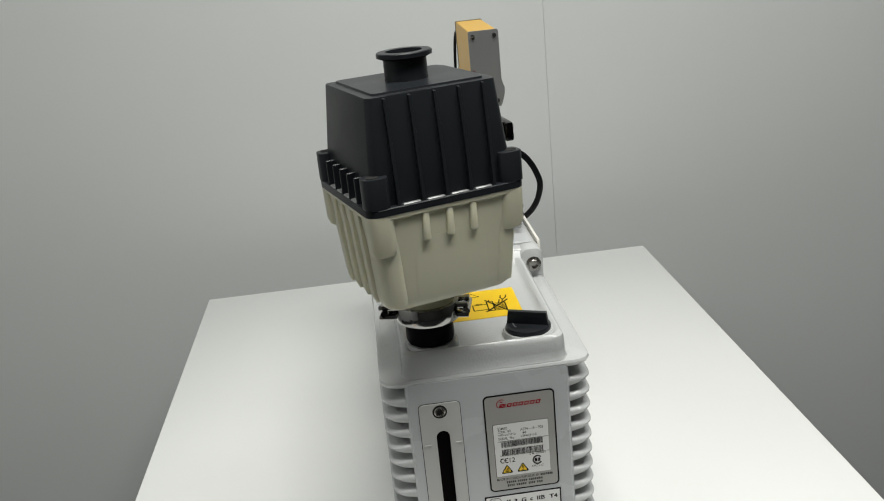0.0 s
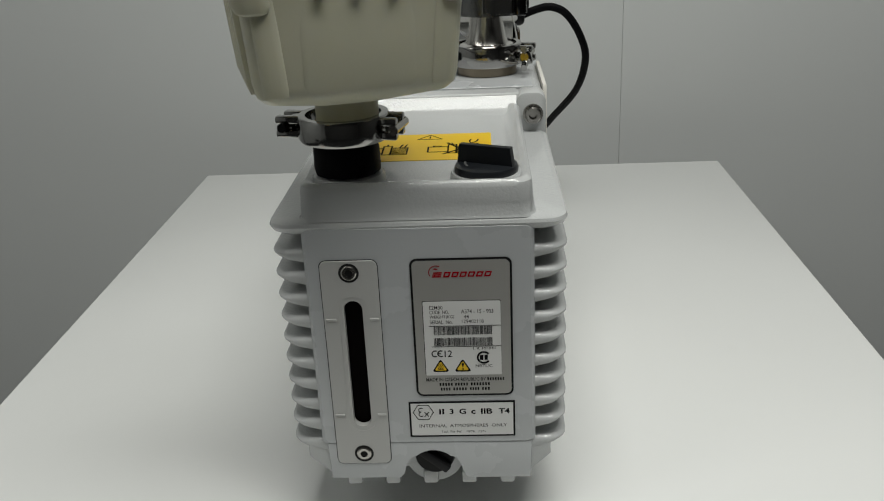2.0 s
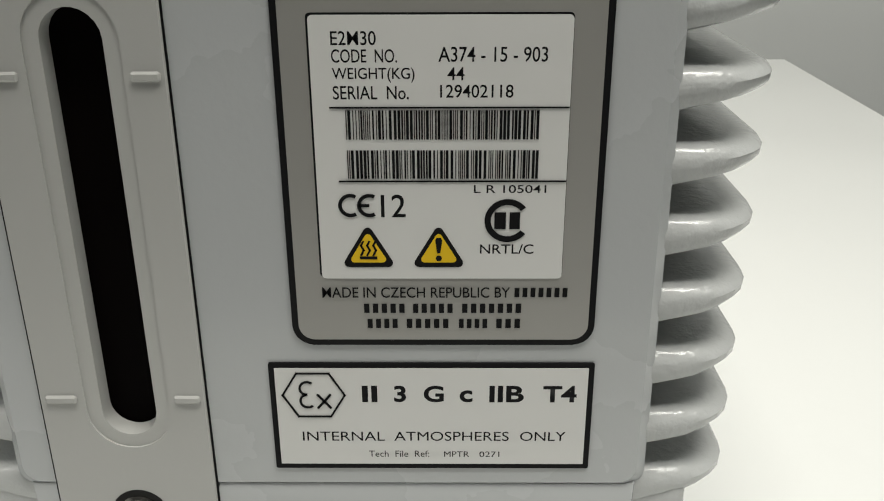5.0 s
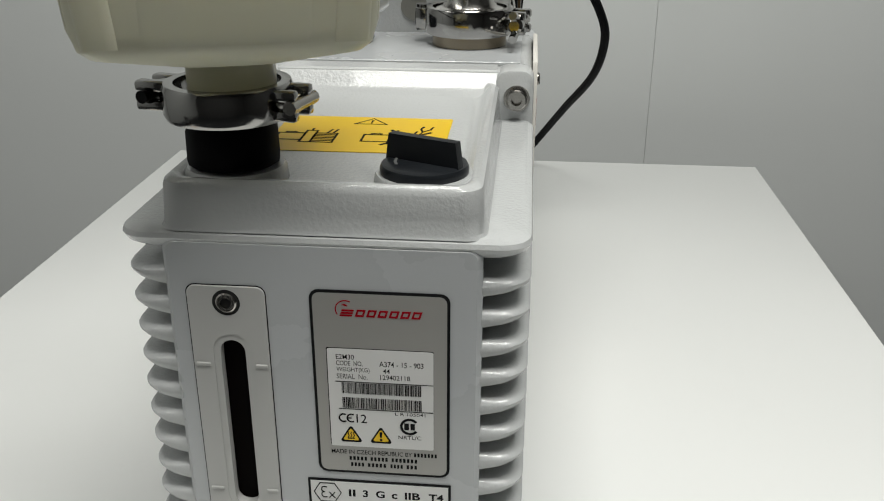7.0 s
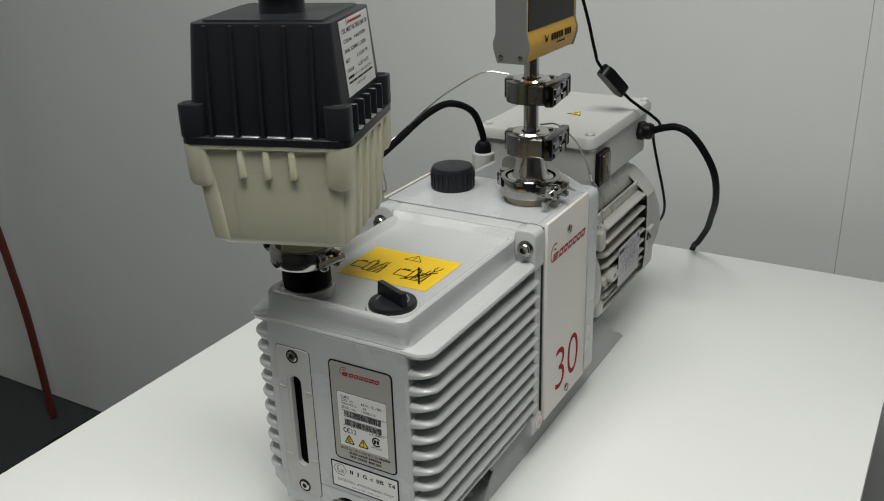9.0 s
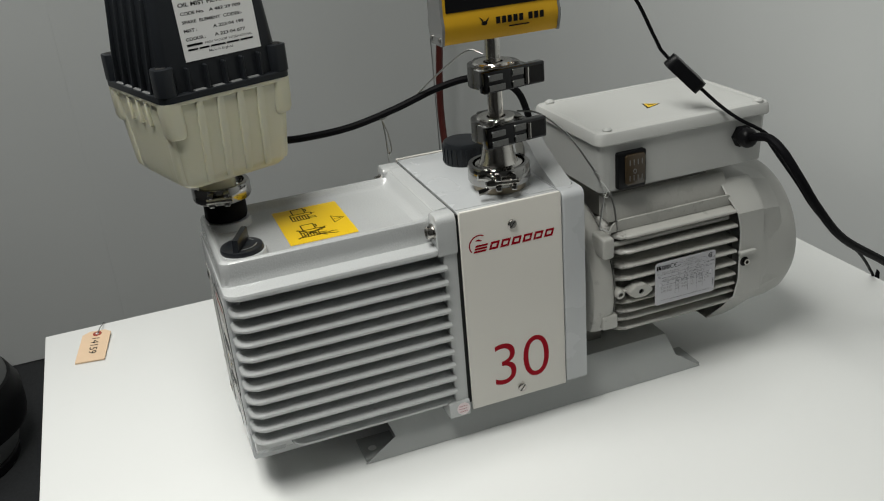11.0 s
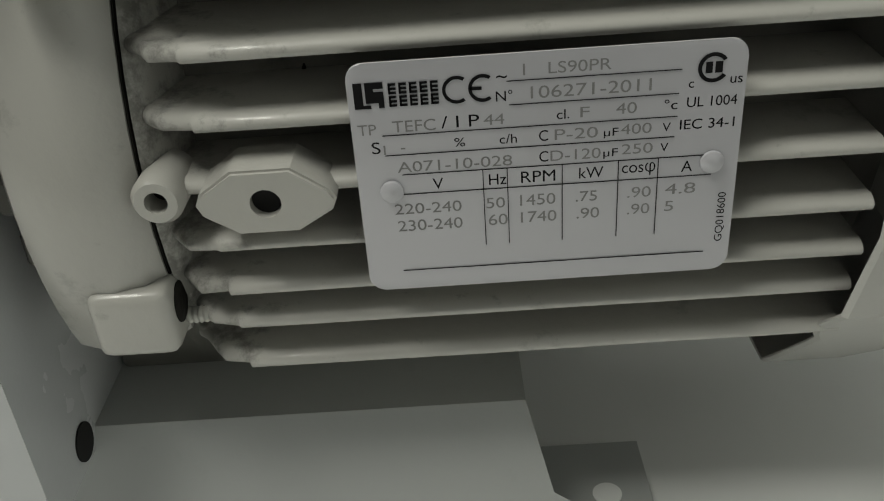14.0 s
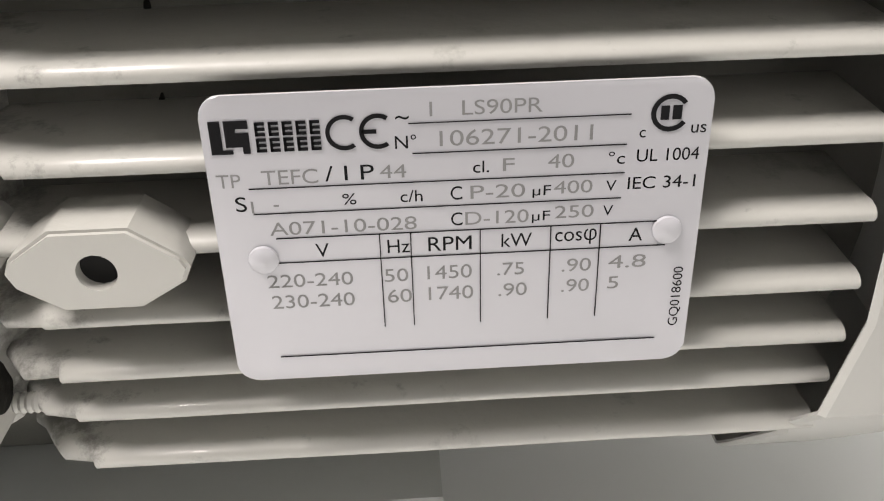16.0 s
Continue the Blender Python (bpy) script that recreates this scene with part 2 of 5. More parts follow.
def slot_outline(cu, v_low, v_high, r, n=12):
    return [(cu + r * math.cos(math.pi * i / (n - 1)), v_high + r * math.sin(math.pi * i / (n - 1))) for i in range(n)] + [(cu - r * math.cos(math.pi * i / (n - 1)), v_low - r * math.sin(math.pi * i / (n - 1))) for i in range(n)]


def lathe(profile, axis="z", origin=(0, 0, 0), n=40, cap=True):
    """Rows of (radius, height) turned round an axis."""
    U, V, N = (Vector(q) for q in frame_axes(axis))
    o = Vector(origin)
    bm = bmesh.new()
    rows = []
    for r, h in profile:
        rows.append([bm.verts.new(o + N * h + (U * math.cos(t) + V * math.sin(t)) * max(r, 1e-5)) for t in [2 * math.pi * i / n for i in range(n)]])
    for p, q in zip(rows, rows[1:]):
        for i in range(n):
            bm.faces.new((p[i], p[(i + 1) % n], q[(i + 1) % n], q[i]))
    if cap:
        bm.faces.new(rows[0])
        bm.faces.new(rows[-1])
    return bm


def loft(sections):
    """Closed rings of equal count, joined in order and capped."""
    bm = bmesh.new()
    rows = [[bm.verts.new(p) for p in s] for s in sections]
    n = len(rows[0])
    for p, q in zip(rows, rows[1:]):
        for i in range(n):
            bm.faces.new((p[i], p[(i + 1) % n], q[(i + 1) % n], q[i]))
    bm.faces.new(rows[0])
    bm.faces.new(rows[-1])
    return bm


def sweep(points, r, n=10, steps=6, closed=False):
    """A round cord through points."""
    P = [Vector(p) for p in points]
    ext = [P[0] * 2 - P[1]] + P + [P[-1] * 2 - P[-2]]
    line = []
    for i in range(1, len(ext) - 2):
        a, b, c, d = ext[i - 1:i + 3]
        for k in range(steps):
            t = k / steps
            line.append(0.5 * ((2 * b) + (c - a) * t + (2 * a - 5 * b + 4 * c - d) * t * t + (3 * b - a - 3 * c + d) * t ** 3))
    line.append(P[-1])
    bm = bmesh.new()
    rows, side = [], None
    for i, p in enumerate(line):
        d = (line[min(i + 1, len(line) - 1)] - line[max(i - 1, 0)]).normalized()
        if side is None:
            side = d.orthogonal().normalized()
        side = (side - d * side.dot(d)).normalized()
        up = d.cross(side)
        rows.append([bm.verts.new(p + (side * math.cos(t) + up * math.sin(t)) * r) for t in [2 * math.pi * j / n for j in range(n)]])
    for p, q in zip(rows, rows[1:]):
        for i in range(n):
            bm.faces.new((p[i], p[(i + 1) % n], q[(i + 1) % n], q[i]))
    bm.faces.new(rows[0][::-1])
    bm.faces.new(rows[-1])
    return bm


WRITING = []


def write(string, box_uv, axis, level, parent, mat=None, bold=0.0, origin=(0, 0, 0), turn=None, quarter=0, slant=0.0):
    """A line of print fitted to (u0, v0, u1, v1) on the plane at level along axis."""
    data = bpy.data.curves.new("print", "FONT")
    data.body, data.size, data.offset, data.resolution_u, data.shear = string, 1.0, bold, 6, slant
    ob = bpy.data.objects.new("print", data)
    scene.collection.objects.link(ob)
    WRITING.append((ob, box_uv, axis, level, parent, mat or INK, origin, turn, quarter))


def bars(rects, axis, level, parent, mat, name="print", thick=0.00012, origin=(0, 0, 0), turn=None, label="", whole=False):
    """Flat printed bars (u0, v0, u1, v1) in one film."""
    return outline([[(a, b), (c, b), (c, d), (a, d)] for a, b, c, d in rects], axis, level, parent, mat, name, thick, origin, turn, label, whole)


def outline(points_list, axis, level, parent, mat, name="print", thick=0.00012, origin=(0, 0, 0), turn=None, label="", whole=False):
    """Flat printed shapes, each a film of its own unless whole."""
    films = [prism(p, axis, level, level + thick, origin=origin) for p in points_list]
    for bm in [join(*films)] if whole else films:
        if turn is not None:
            moved(bm, turn)
        ob = part(name, bm, mat, parent, label)
    return ob


def arc_strip(cu, cv, r0, r1, a0, a1, n=20, ry=1.0):
    A = [radians(a0 + (a1 - a0) * i / n) for i in range(n + 1)]
    return [(cu + r1 * math.cos(a), cv + ry * r1 * math.sin(a)) for a in A] + [(cu + r0 * math.cos(a), cv + ry * r0 * math.sin(a)) for a in reversed(A)]


def line_strip(p, q, w):
    d = (Vector(q) - Vector(p)).normalized() * w / 2
    n = Vector((-d.y, d.x))
    p, q = Vector(p) - d, Vector(q) + d
    return [tuple(p - n), tuple(q - n), tuple(q + n), tuple(p + n)]


def emblem(u0, v0, u1, v1, axis, level, parent, origin=(0, 0, 0), turn=None):
    """The maker's mark as plain red shapes: a swoosh and slanted blocks."""
    w, h = u1 - u0, v1 - v0
    shapes = [arc_strip(u0 + 0.13 * w, v0 + 0.42 * h, 0.105 * w, 0.118 * w, 60, 215, 18, 1.0)]
    lh = 0.45 * h
    for k in range(3):
        v = v0 + k * lh * 0.36
        shapes.append([(u0 + 0.06 * w + k * 0.012 * w, v), (u0 + 0.20 * w + k * 0.012 * w, v), (u0 + 0.207 * w + k * 0.012 * w, v + lh * 0.24), (u0 + 0.067 * w + k * 0.012 * w, v + lh * 0.24)])
    shapes.append([(u0 + 0.085 * w, v0 + 0.7 * h), (u0 + 0.15 * w, v0 + 0.62 * h), (u0 + 0.16 * w, v0 + 0.68 * h), (u0 + 0.12 * w, v0 + 0.78 * h)])
    step, wide, pen = 0.128 * w, 0.1 * w, 0.024 * w
    for k in range(6):
        a = u0 + 0.235 * w + k * step
        def slanted(p0, p1, q0, q1):
            return [(a + p + 0.03 * w * q / lh, v0 + q) for p, q in ((p0, q0), (p1, q0), (p1, q1), (p0, q1))]
        shapes += [slanted(0, wide, lh - pen, lh), slanted(0, wide, 0, pen), slanted(0, pen, pen, lh - pen), slanted(wide - pen, wide, pen, lh - pen)]
    return outline(shapes, axis, level, parent, REDINK, "emblem_block", origin=origin, turn=turn)


def word_bars(words, v0, v1, pitch, fill):
    """Rows of plain letter-sized bars, a run for each word (u0, u1)."""
    out = []
    for u0, u1 in words:
        n = max(1, round((u1 - u0) / pitch))
        out += [(u0 + (u1 - u0) * k / n, v0, u0 + (u1 - u0) * (k + fill) / n, v1) for k in range(n)]
    return out


def screw_head(at, axis, r, parent, name="screw", slot=True, mat=None):
    s = part(name, lathe([(r * 0.6, -0.002), (r, 0), (r, r * 0.25), (r * 0.8, r * 0.45), (0, r * 0.5)], axis, at, 20), mat or BOLTM, parent)
    if slot:
        U, V, N = (Vector(q) for q in frame_axes(axis))
        a = 0.9
        pts = line_strip((-r * 0.75 * math.cos(a), -r * 0.75 * math.sin(a)), (r * 0.75 * math.cos(a), r * 0.75 * math.sin(a)), r * 0.22)
        part("slot", prism(pts, axis, r * 0.3, r * 0.52, origin=at), HOLE, s)
    return s


def socket_screw(at, axis, r, parent):
    s = part("screw", lathe([(r, -0.001), (r, r * 0.5), (r * 0.85, r * 0.62), (r * 0.5, r * 0.62), (r * 0.5, r * 0.2), (0, r * 0.2)], axis, at, 24), BOLTM, parent)
    part("socket", prism(circle(0, 0, r * 0.5, 6), axis, r * 0.2, r * 0.24, origin=at), HOLE, s)
    return s

# ---- room ----
def structure(name, bm, mat, label, category):
    return tagged(finish(bm, name, mat), label, category, kind="structure")


structure("floor", box(-2.3, 2.4, -2.7, 1.12, -1.0, -0.914), FLOOR, "dark grey carpet tile floor below the table", "floor")
back = structure("wall_back", box(-2.3, 2.4, 1.0, 1.12, -0.914, 1.75), WALL, "light grey panelled wall behind the table", "wall")
for a, b in ((-2.155, -0.9702), (-0.9698, 0.2638), (0.2642, 1.4838), (1.4842, 2.3)):
    part("panel", box(a, b, 0.992, 1.0, -0.91, 1.745, 0.0003, 1), WALL, back)
left = structure("wall_left", box(-2.3, -2.163, -2.7, 0.992, -0.914, 1.75), WALL, "light grey panelled side wall", "wall")
for a, b in ((-2.65, -1.4001), (-1.3999, -0.1801), (-0.1799, 0.99)):
    part("panel", box(-2.163, -2.155, a, b, -0.91, 1.745, 0.0003, 1), WALL, left)
# right and rear walls are unseen, added dark to limit fill
structure("unseen_wall_right", box(2.3, 2.4, -2.7, 0.992, -0.914, 1.75), UNSEENWALL, "unseen wall, darkened to cut bounce light", "wall")
structure("unseen_wall_rear", box(-2.155, 2.3, -2.7, -2.6, -0.914, 1.75), UNSEENWALL, "unseen wall, darkened to cut bounce light", "wall")
structure("ceiling", box(-2.3, 2.4, -2.7, 1.12, 1.75, 1.85), CEIL, "unseen ceiling, darkened to cut bounce light", "ceiling")

# ---- table ----
table = thing("table", (0, 0.31, -0.914), "white laminate work table with square edges against the wall", "table")
part("tabletop", box(-0.379, 0.381, -0.203, 0.807, -0.028, 0.0, 0.0015, 2), TABLE, table)
for x in (-0.34, 0.34):
    for y in (-0.14, 0.76):
        part("leg", box(x - 0.02, x + 0.02, y - 0.02, y + 0.02, -0.914, -0.028, 0.003, 1), GREYP, table)

# ---- vacuum pump ----
pump = thing("vacuum_pump", (0, 0.28, 0.0), "light grey finned rotary vacuum pump with motor on white table", "vacuum pump")

# steel base channel
bm = bmesh.new()
prof = [(-0.0765, 0.0), (-0.0605, 0.043), (0.0605, 0.043), (0.0765, 0.0)]
rows = []
for toe, kink, ridge in ((0.103, 0.137, 0.129), (0.490, 0.4605, 0.4545)):
    rows.append([Vector((prof[0][0], toe, 0.0005)), Vector((-0.0722, kink, 0.021)), Vector((-0.0605, ridge, 0.043)), Vector((0.0605, ridge, 0.043)), Vector((0.0722, kink, 0.021)), Vector((0.0765, toe, 0.0005))])
outer = [[bm.verts.new(v) for v in r] for r in rows]
inner = [[bm.verts.new(v + Vector((-0.0022 if v.x > 0 else 0.0022, 0, -0.0022 if v.z > 0.01 else 0))) for v in r] for r in rows]
for k in range(5):
    bm.faces.new((outer[0][k], outer[0][k + 1], outer[1][k + 1], outer[1][k]))
    bm.faces.new((inner[0][k], inner[1][k], inner[1][k + 1], inner[0][k + 1]))
    for o, i in zip(outer, inner):
        bm.faces.new((o[k], i[k], i[k + 1], o[k + 1]))
for k in (0, 5):
    bm.faces.new((outer[0][k], outer[1][k], inner[1][k], inner[0][k]))
base = part("base_channel", bm, BASE, pump, "mid-grey painted steel channel base", 20)
for sx in (-1, 1):
    for y0, y1, yh in ((0.104, 0.140, 0.115), (0.456, 0.490, 0.4775)):
        pts = [(sx * 0.036, y0), (sx * 0.073, y0 if y0 < 0.2 else y0 + 0.004), (sx * 0.074, y1), (sx * 0.036, y1)]
        tab = part("foot_tab", prism(pts, "z", 0.0008, 0.0034), BASE, base)
        part("bolt_hole", prism(circle(sx * 0.057, yh, 0.0042, 20), "z", 0.0034, 0.0037), TABLE, tab)

# oil box
prof_y = [(-0.0685, 0.0), (0.0685, 0.0)]
core = join(
    prism(round_rect(-0.0625, 0.0625, 0.036, 0.214, 0.004), "-y", -0.2, -0.013),
)
oil = part("oil_box", core, PAINT, pump, "light grey cast oil box with horizontal fins")
SLOT_C, SLOT_LO, SLOT_HI = -0.0413, 0.0825, 0.1602
part("face_backing", box(-0.069, 0.069, 0.0075, 0.0135, 0.064, 0.213), PAINT, oil)
part("face_plate", bored_plate(round_rect(-0.069, 0.069, 0.062, 0.214, 0.004), slot_outline(SLOT_C, SLOT_LO, SLOT_HI, 0.0064), "-y", -0.0075, 0.0006, 0.0022, (0, 0.138, 0.069, 0.076)), FACE, oil)
for k in range(5):
    part("underside_rib", box(-0.056 + 0.0255 * k, -0.046 + 0.0255 * k, 0.006, 0.19, 0.0265, 0.037, 0.002, 2), PAINT, oil)
# front skirt with drain arch
arch = [(-0.066, 0.064), (-0.065, 0.036), (-0.0195, 0.036)] + [(0.0028 - 0.0193 * math.cos(math.pi * k / 18), 0.0385 + 0.021 * math.sin(math.pi * k / 18)) for k in range(19)] + [(0.025, 0.0355), (0.066, 0.0355), (0.0672, 0.064)]
part("skirt", prism(arch, "-y", -0.0128, 0.0006, 0.0018), FACE, oil)
part("drain_recess", prism(circle(0.0028, 0.044, 0.019, 36), "-y", -0.02, -0.0125), PAINT, oil)
plug = part("drain_plug", join(lathe([(0.0132, -0.014), (0.0132, -0.007), (0.0122, -0.005), (0.0, -0.005)], "-y", (0.0033, 0, 0.0488), 28), moved(box(-0.0118, 0.0118, -0.0005, 0.008, -0.003, 0.003, 0.0012), pose(0.0033, 0, 0.0488, 0, 40, 0))), BLACKP, oil, "black plastic drain plug with grip")

# cooling fins
def fin_mesh(y_end, sx, z, y_start=0.0, half=0.0888):
    plan = [(0.0615, y_start + 0.0008), (0.0715, y_start + 0.0012)]
    r = 0.0145
    for i in range(7):
        a = radians(-90 + 90 * i / 6)
        plan.append((half - r + r * math.cos(a), y_start + 0.0015 + r + r * math.sin(a)))
    plan += [(half, y_end), (0.0615, y_end)]
    bm = bmesh.new()
    rows = []
    for dz, inset in ((-0.0047, 0.0026), (-0.0040, 0.0009), (-0.0027, 0.0001), (-0.0013, 0.0), (-0.0001, 0.0008), (0.0007, 0.0026)):
        ring = []
        for x, y in plan:
            root = max(0.0, 1 - (x - 0.0655) / 0.02)
            thick = dz * (1 + 0.85 * root)
            xx = x - (inset if x > 0.07 else 0)
            yy = y + (inset if y < y_start + 0.012 else 0)
            ring.append(bm.verts.new((sx * xx, yy, z + thick)))
        rows.append(ring)
    n = len(plan)
    for p, q in zip(rows, rows[1:]):
        for i in range(n):
            bm.faces.new((p[i], p[(i + 1) % n], q[(i + 1) % n], q[i]))
    bm.faces.new(rows[0])
    bm.faces.new(rows[-1])
    return bm


for sx in (-1, 1):
    for k in range(10):
        part("cooling_fin", fin_mesh(0.2, sx, 0.1975 - 0.01475 * k, 0.0, 0.0894), PAINT, oil)
    part("cooling_fin", fin_mesh(0.2, sx, 0.0515, 0.035, 0.085), PAINT, oil)
    part("corner_foot", prism([(0.062 * sx, 0.036), (0.079 * sx, 0.052), (0.079 * sx, 0.061), (0.062 * sx, 0.066)][::sx], "-y", -0.03, -0.002, 0.0015), PAINT, oil)

# ledge and raised lid
ledge = []
for z, e, f in ((0.2085, 0.0855, 0.003), (0.2105, 0.088, 0.0005), (0.2135, 0.0892, -0.0008), (0.2155, 0.0886, 0.0), (0.217, 0.086, 0.003)):
    pts = round_rect(-e, e, f, 0.2, 0.013, 6)
    ledge.append([Vector((u, v, z)) for u, v in pts])
lid = part("oil_box_lid", loft(ledge), PAINT, pump, "grey cast lid with raised tray")
tray = []
for z, e, f in ((0.2165, 0.0708, 0.0005), (0.2182, 0.0695, 0.0013), (0.226, 0.0689, 0.0016), (0.2345, 0.0684, 0.0018), (0.2372, 0.0678, 0.0026), (0.2388, 0.066, 0.0045), (0.2388, 0.0638, 0.0065), (0.2368, 0.0612, 0.009), (0.2338, 0.0594, 0.011), (0.2322, 0.056, 0.0145)):
    tray.append([Vector((u, v, z)) for u, v in round_rect(-e, e, f, 0.197 - max(0, f - 0.006) * 0.3, 0.009, 5)])
part("tray", loft(tray), PAINT, lid)
part("outlet_boss", lathe([(0.0228, 0.231), (0.0222, 0.2375), (0.021, 0.2392), (0.0, 0.2392)], "z", (-0.0412, 0.0265, 0), 36), PAINT, lid)
part("knob_boss", lathe([(0.0222, 0.231), (0.0216, 0.2365), (0.0208, 0.2378), (0.0, 0.2378)], "z", (0.0418, 0.0262, 0), 36), PAINT, lid)
knob = part("gas_ballast_knob", join(lathe([(0.0191, 0.2375), (0.0193, 0.240), (0.0185, 0.2418), (0.0169, 0.2424), (0.0, 0.2424)], "z", (0.0418, 0.0262, 0), 40), moved(prism([(-0.018, 0.0), (0.018, 0.0), (0.0163, 0.0118), (-0.0163, 0.0118)], "y", -0.0026, 0.0026, 0.001), pose(0.0418, 0.0262, 0.2415, 0, 0, -24))), DARKG, lid, "charcoal gas ballast knob with grip and arrows")
for k in range(10):
    a = radians((125 if k < 5 else 267) + 18 * k)
    part("mark", moved(box(-0.0006, 0.0006, -0.0022, 0.0022, 0.0, 0.0003), pose(0.0418 + 0.0125 * math.cos(a), 0.0262 + 0.013 * math.sin(a), 0.2424, 0, 0, math.degrees(a))), GREYP, knob)

part("lid_fillet", prism([(0.183, 0.2318), (0.189, 0.2335), (0.1935, 0.2375), (0.1965, 0.2425), (0.2, 0.2455), (0.2118, 0.2464), (0.2118, 0.225), (0.183, 0.225)], "x", -0.0662, 0.0662), PAINT, lid)

# rear flange of the oil box
for sx in (-1, 1):
    flange = part("corner_block", prism(round_rect(0.066, 0.0885, 0.206, 0.247, 0.007, 4) if sx > 0 else round_rect(-0.0885, -0.066, 0.206, 0.247, 0.007, 4), "-y", -0.2115, -0.1925, 0.002), PAINT, pump)
    bolt = part("bolt", lathe([(0.0062, 0.0), (0.0062, 0.0055), (0.0054, 0.0066), (0.0032, 0.0066), (0.0032, 0.003), (0.0, 0.003)], "-y", (sx * 0.0785, 0.1925, 0.2305), 28), BOLTM, flange, "zinc socket head bolt")
    part("washer", lathe([(0.0078, 0.0), (0.0078, 0.0012), (0.006, 0.0012)], "-y", (sx * 0.0785, 0.1925, 0.2305), 28), BOLTM, bolt)
    part("lower_block", prism(round_rect(0.064, 0.0885, 0.032, 0.05, 0.003, 3) if sx > 0 else round_rect(-0.0885, -0.064, 0.032, 0.05, 0.003, 3), "-y", -0.2115, -0.19, 0.0015), PAINT, pump)
part("rear_flange", prism(round_rect(-0.0855, 0.0855, 0.036, 0.245, 0.006, 4), "-y", -0.2132, -0.198, 0.0015), PAINT, pump)

# pump body between flange and end plate
body = part("pump_body", prism(round_rect(-0.0875, 0.0875, 0.043, 0.2465, 0.006, 4), "-y", -0.3165, -0.2145, 0.0), PAINT, pump, "grey pump body with machined top")
part("top_plate", box(-0.085, 0.080, 0.2145, 0.3155, 0.2462, 0.2472, 0.0003, 1), FACE, body)
part("seam_gap", box(-0.0862, 0.0862, 0.2112, 0.2148, 0.045, 0.2445), HOLE, body)
panel = part("side_panel", prism([(0.2142, 0.0385), (0.3168, 0.0385), (0.3168, 0.2455), (0.3155, 0.2478), (0.2155, 0.2478), (0.2142, 0.2455)], "x", 0.0876, 0.0906, 0.0006), PANEL, pump, "ivory cover panel with red number and maker's mark")
screw_head((0.0906, 0.2655, 0.2265), "x", 0.0044, panel)
screw_head((0.0906, 0.2675, 0.0485), "x", 0.0044, panel)
emblem(0.2205, 0.2055, 0.3085, 0.2225, "x", 0.0907, panel)
write("30", (0.2395, 0.0575, 0.2985, 0.1035), "x", 0.0907, panel, REDINK, -0.008)
sticker = part("warranty_sticker", prism(circle(0.2045, 0.0415, 0.0068, 28), "x", 0.0886, 0.0889), PINKT, pump, "small round pale sticker with red print")
for v, u0, u1 in ((0.0445, 0.2, 0.209), (0.0415, 0.1995, 0.2095), (0.0385, 0.2005, 0.2085)):
    bars([(u0 + 0.0022 * k, v - 0.0004, u0 + 0.0022 * k + 0.0016, v + 0.0004) for k in range(4)], "x", 0.0889, sticker, PALERED)
part("side_panel", box(-0.0906, -0.0876, 0.2142, 0.3168, 0.0385, 0.2478, 0.0006, 1), PANEL, pump)

# end plate with lifting eye
part("end_plate", prism(round_rect(-0.0915, 0.0915, 0.0375, 0.2465, 0.0075, 5), "-y", -0.3405, -0.3178, 0.0025), FACE, pump, "smooth grey end plate with rounded corners")
for sx in (-1, 1):
    part("plate_hole", lathe([(0.0052, -0.0005), (0.0052, 0.0006), (0.0, 0.0006)], "y", (sx * 0.068, 0.3404, 0.0445), 20), HOLE, pump)
eye_pts = [(-0.066, 0.244), (0.082, 0.244), (0.0745, 0.2478), (0.038, 0.262), (0.0185, 0.276)] + [(0.002 + 0.0185 * math.cos(radians(a)), 0.265 + 0.0185 * math.sin(radians(a))) for a in range(30, 181, 15)] + [(-0.02, 0.262), (-0.045, 0.248)]
eye = part("lifting_eye", prism([(-u, v) for u, v in eye_pts][::-1], "y", 0.3185, 0.3365, 0.002), PAINT, pump, "grey cast lifting eye above the end plate")
part("eye_hole", lathe([(0.0095, 0.0), (0.0095, 0.0205), (0.0, 0.0205)], "-y", (0.002, 0.3375, 0.265), 28), MOTORSHADEDIRT, eye)
stub = part("solenoid", join(lathe([(0.011, 0.232), (0.012, 0.25), (0.012, 0.2625), (0.0095, 0.264), (0.0, 0.264)], "z", (-0.0475, 0.352, 0), 28)), TBOX, pump, "pale grey cylinder with black cable gland")
part("gland", lathe([(0.0095, 0.264), (0.0095, 0.271), (0.006, 0.276), (0.0, 0.276)], "z", (-0.0475, 0.352, 0), 8), BLACKP, stub)
cap = part("filler_cap", lathe([(0.0215, 0.2465), (0.0222, 0.249), (0.0222, 0.2672), (0.0205, 0.2702), (0.017, 0.2706), (0.0, 0.27)], "z", (-0.0435, 0.2755, 0), 32), DARKG, pump, "dark grey ribbed oil filler cap")
for k in range(24):
    a = 2 * math.pi * k / 24
    part("rib", moved(box(-0.0006, 0.0007, -0.0011, 0.0011, 0.0, 0.016), pose(-0.0435 + 0.0222 * math.cos(a), 0.2755 + 0.0222 * math.sin(a), 0.2495, 0, 0, math.degrees(a))), DARKG, cap)

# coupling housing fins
coup = part("coupling_housing", lathe([(0.062, 0.0), (0.062, 0.014)], "y", (0, 0.338, 0.12), 32), MOTORSHADEDIRT, pump)
# added dark block, stands in for the shadow under the coupling
part("shade_block", box(-0.036, 0.036, 0.341, 0.39, 0.0425, 0.074, 0.002), MOTORSHADEDIRT, coup)
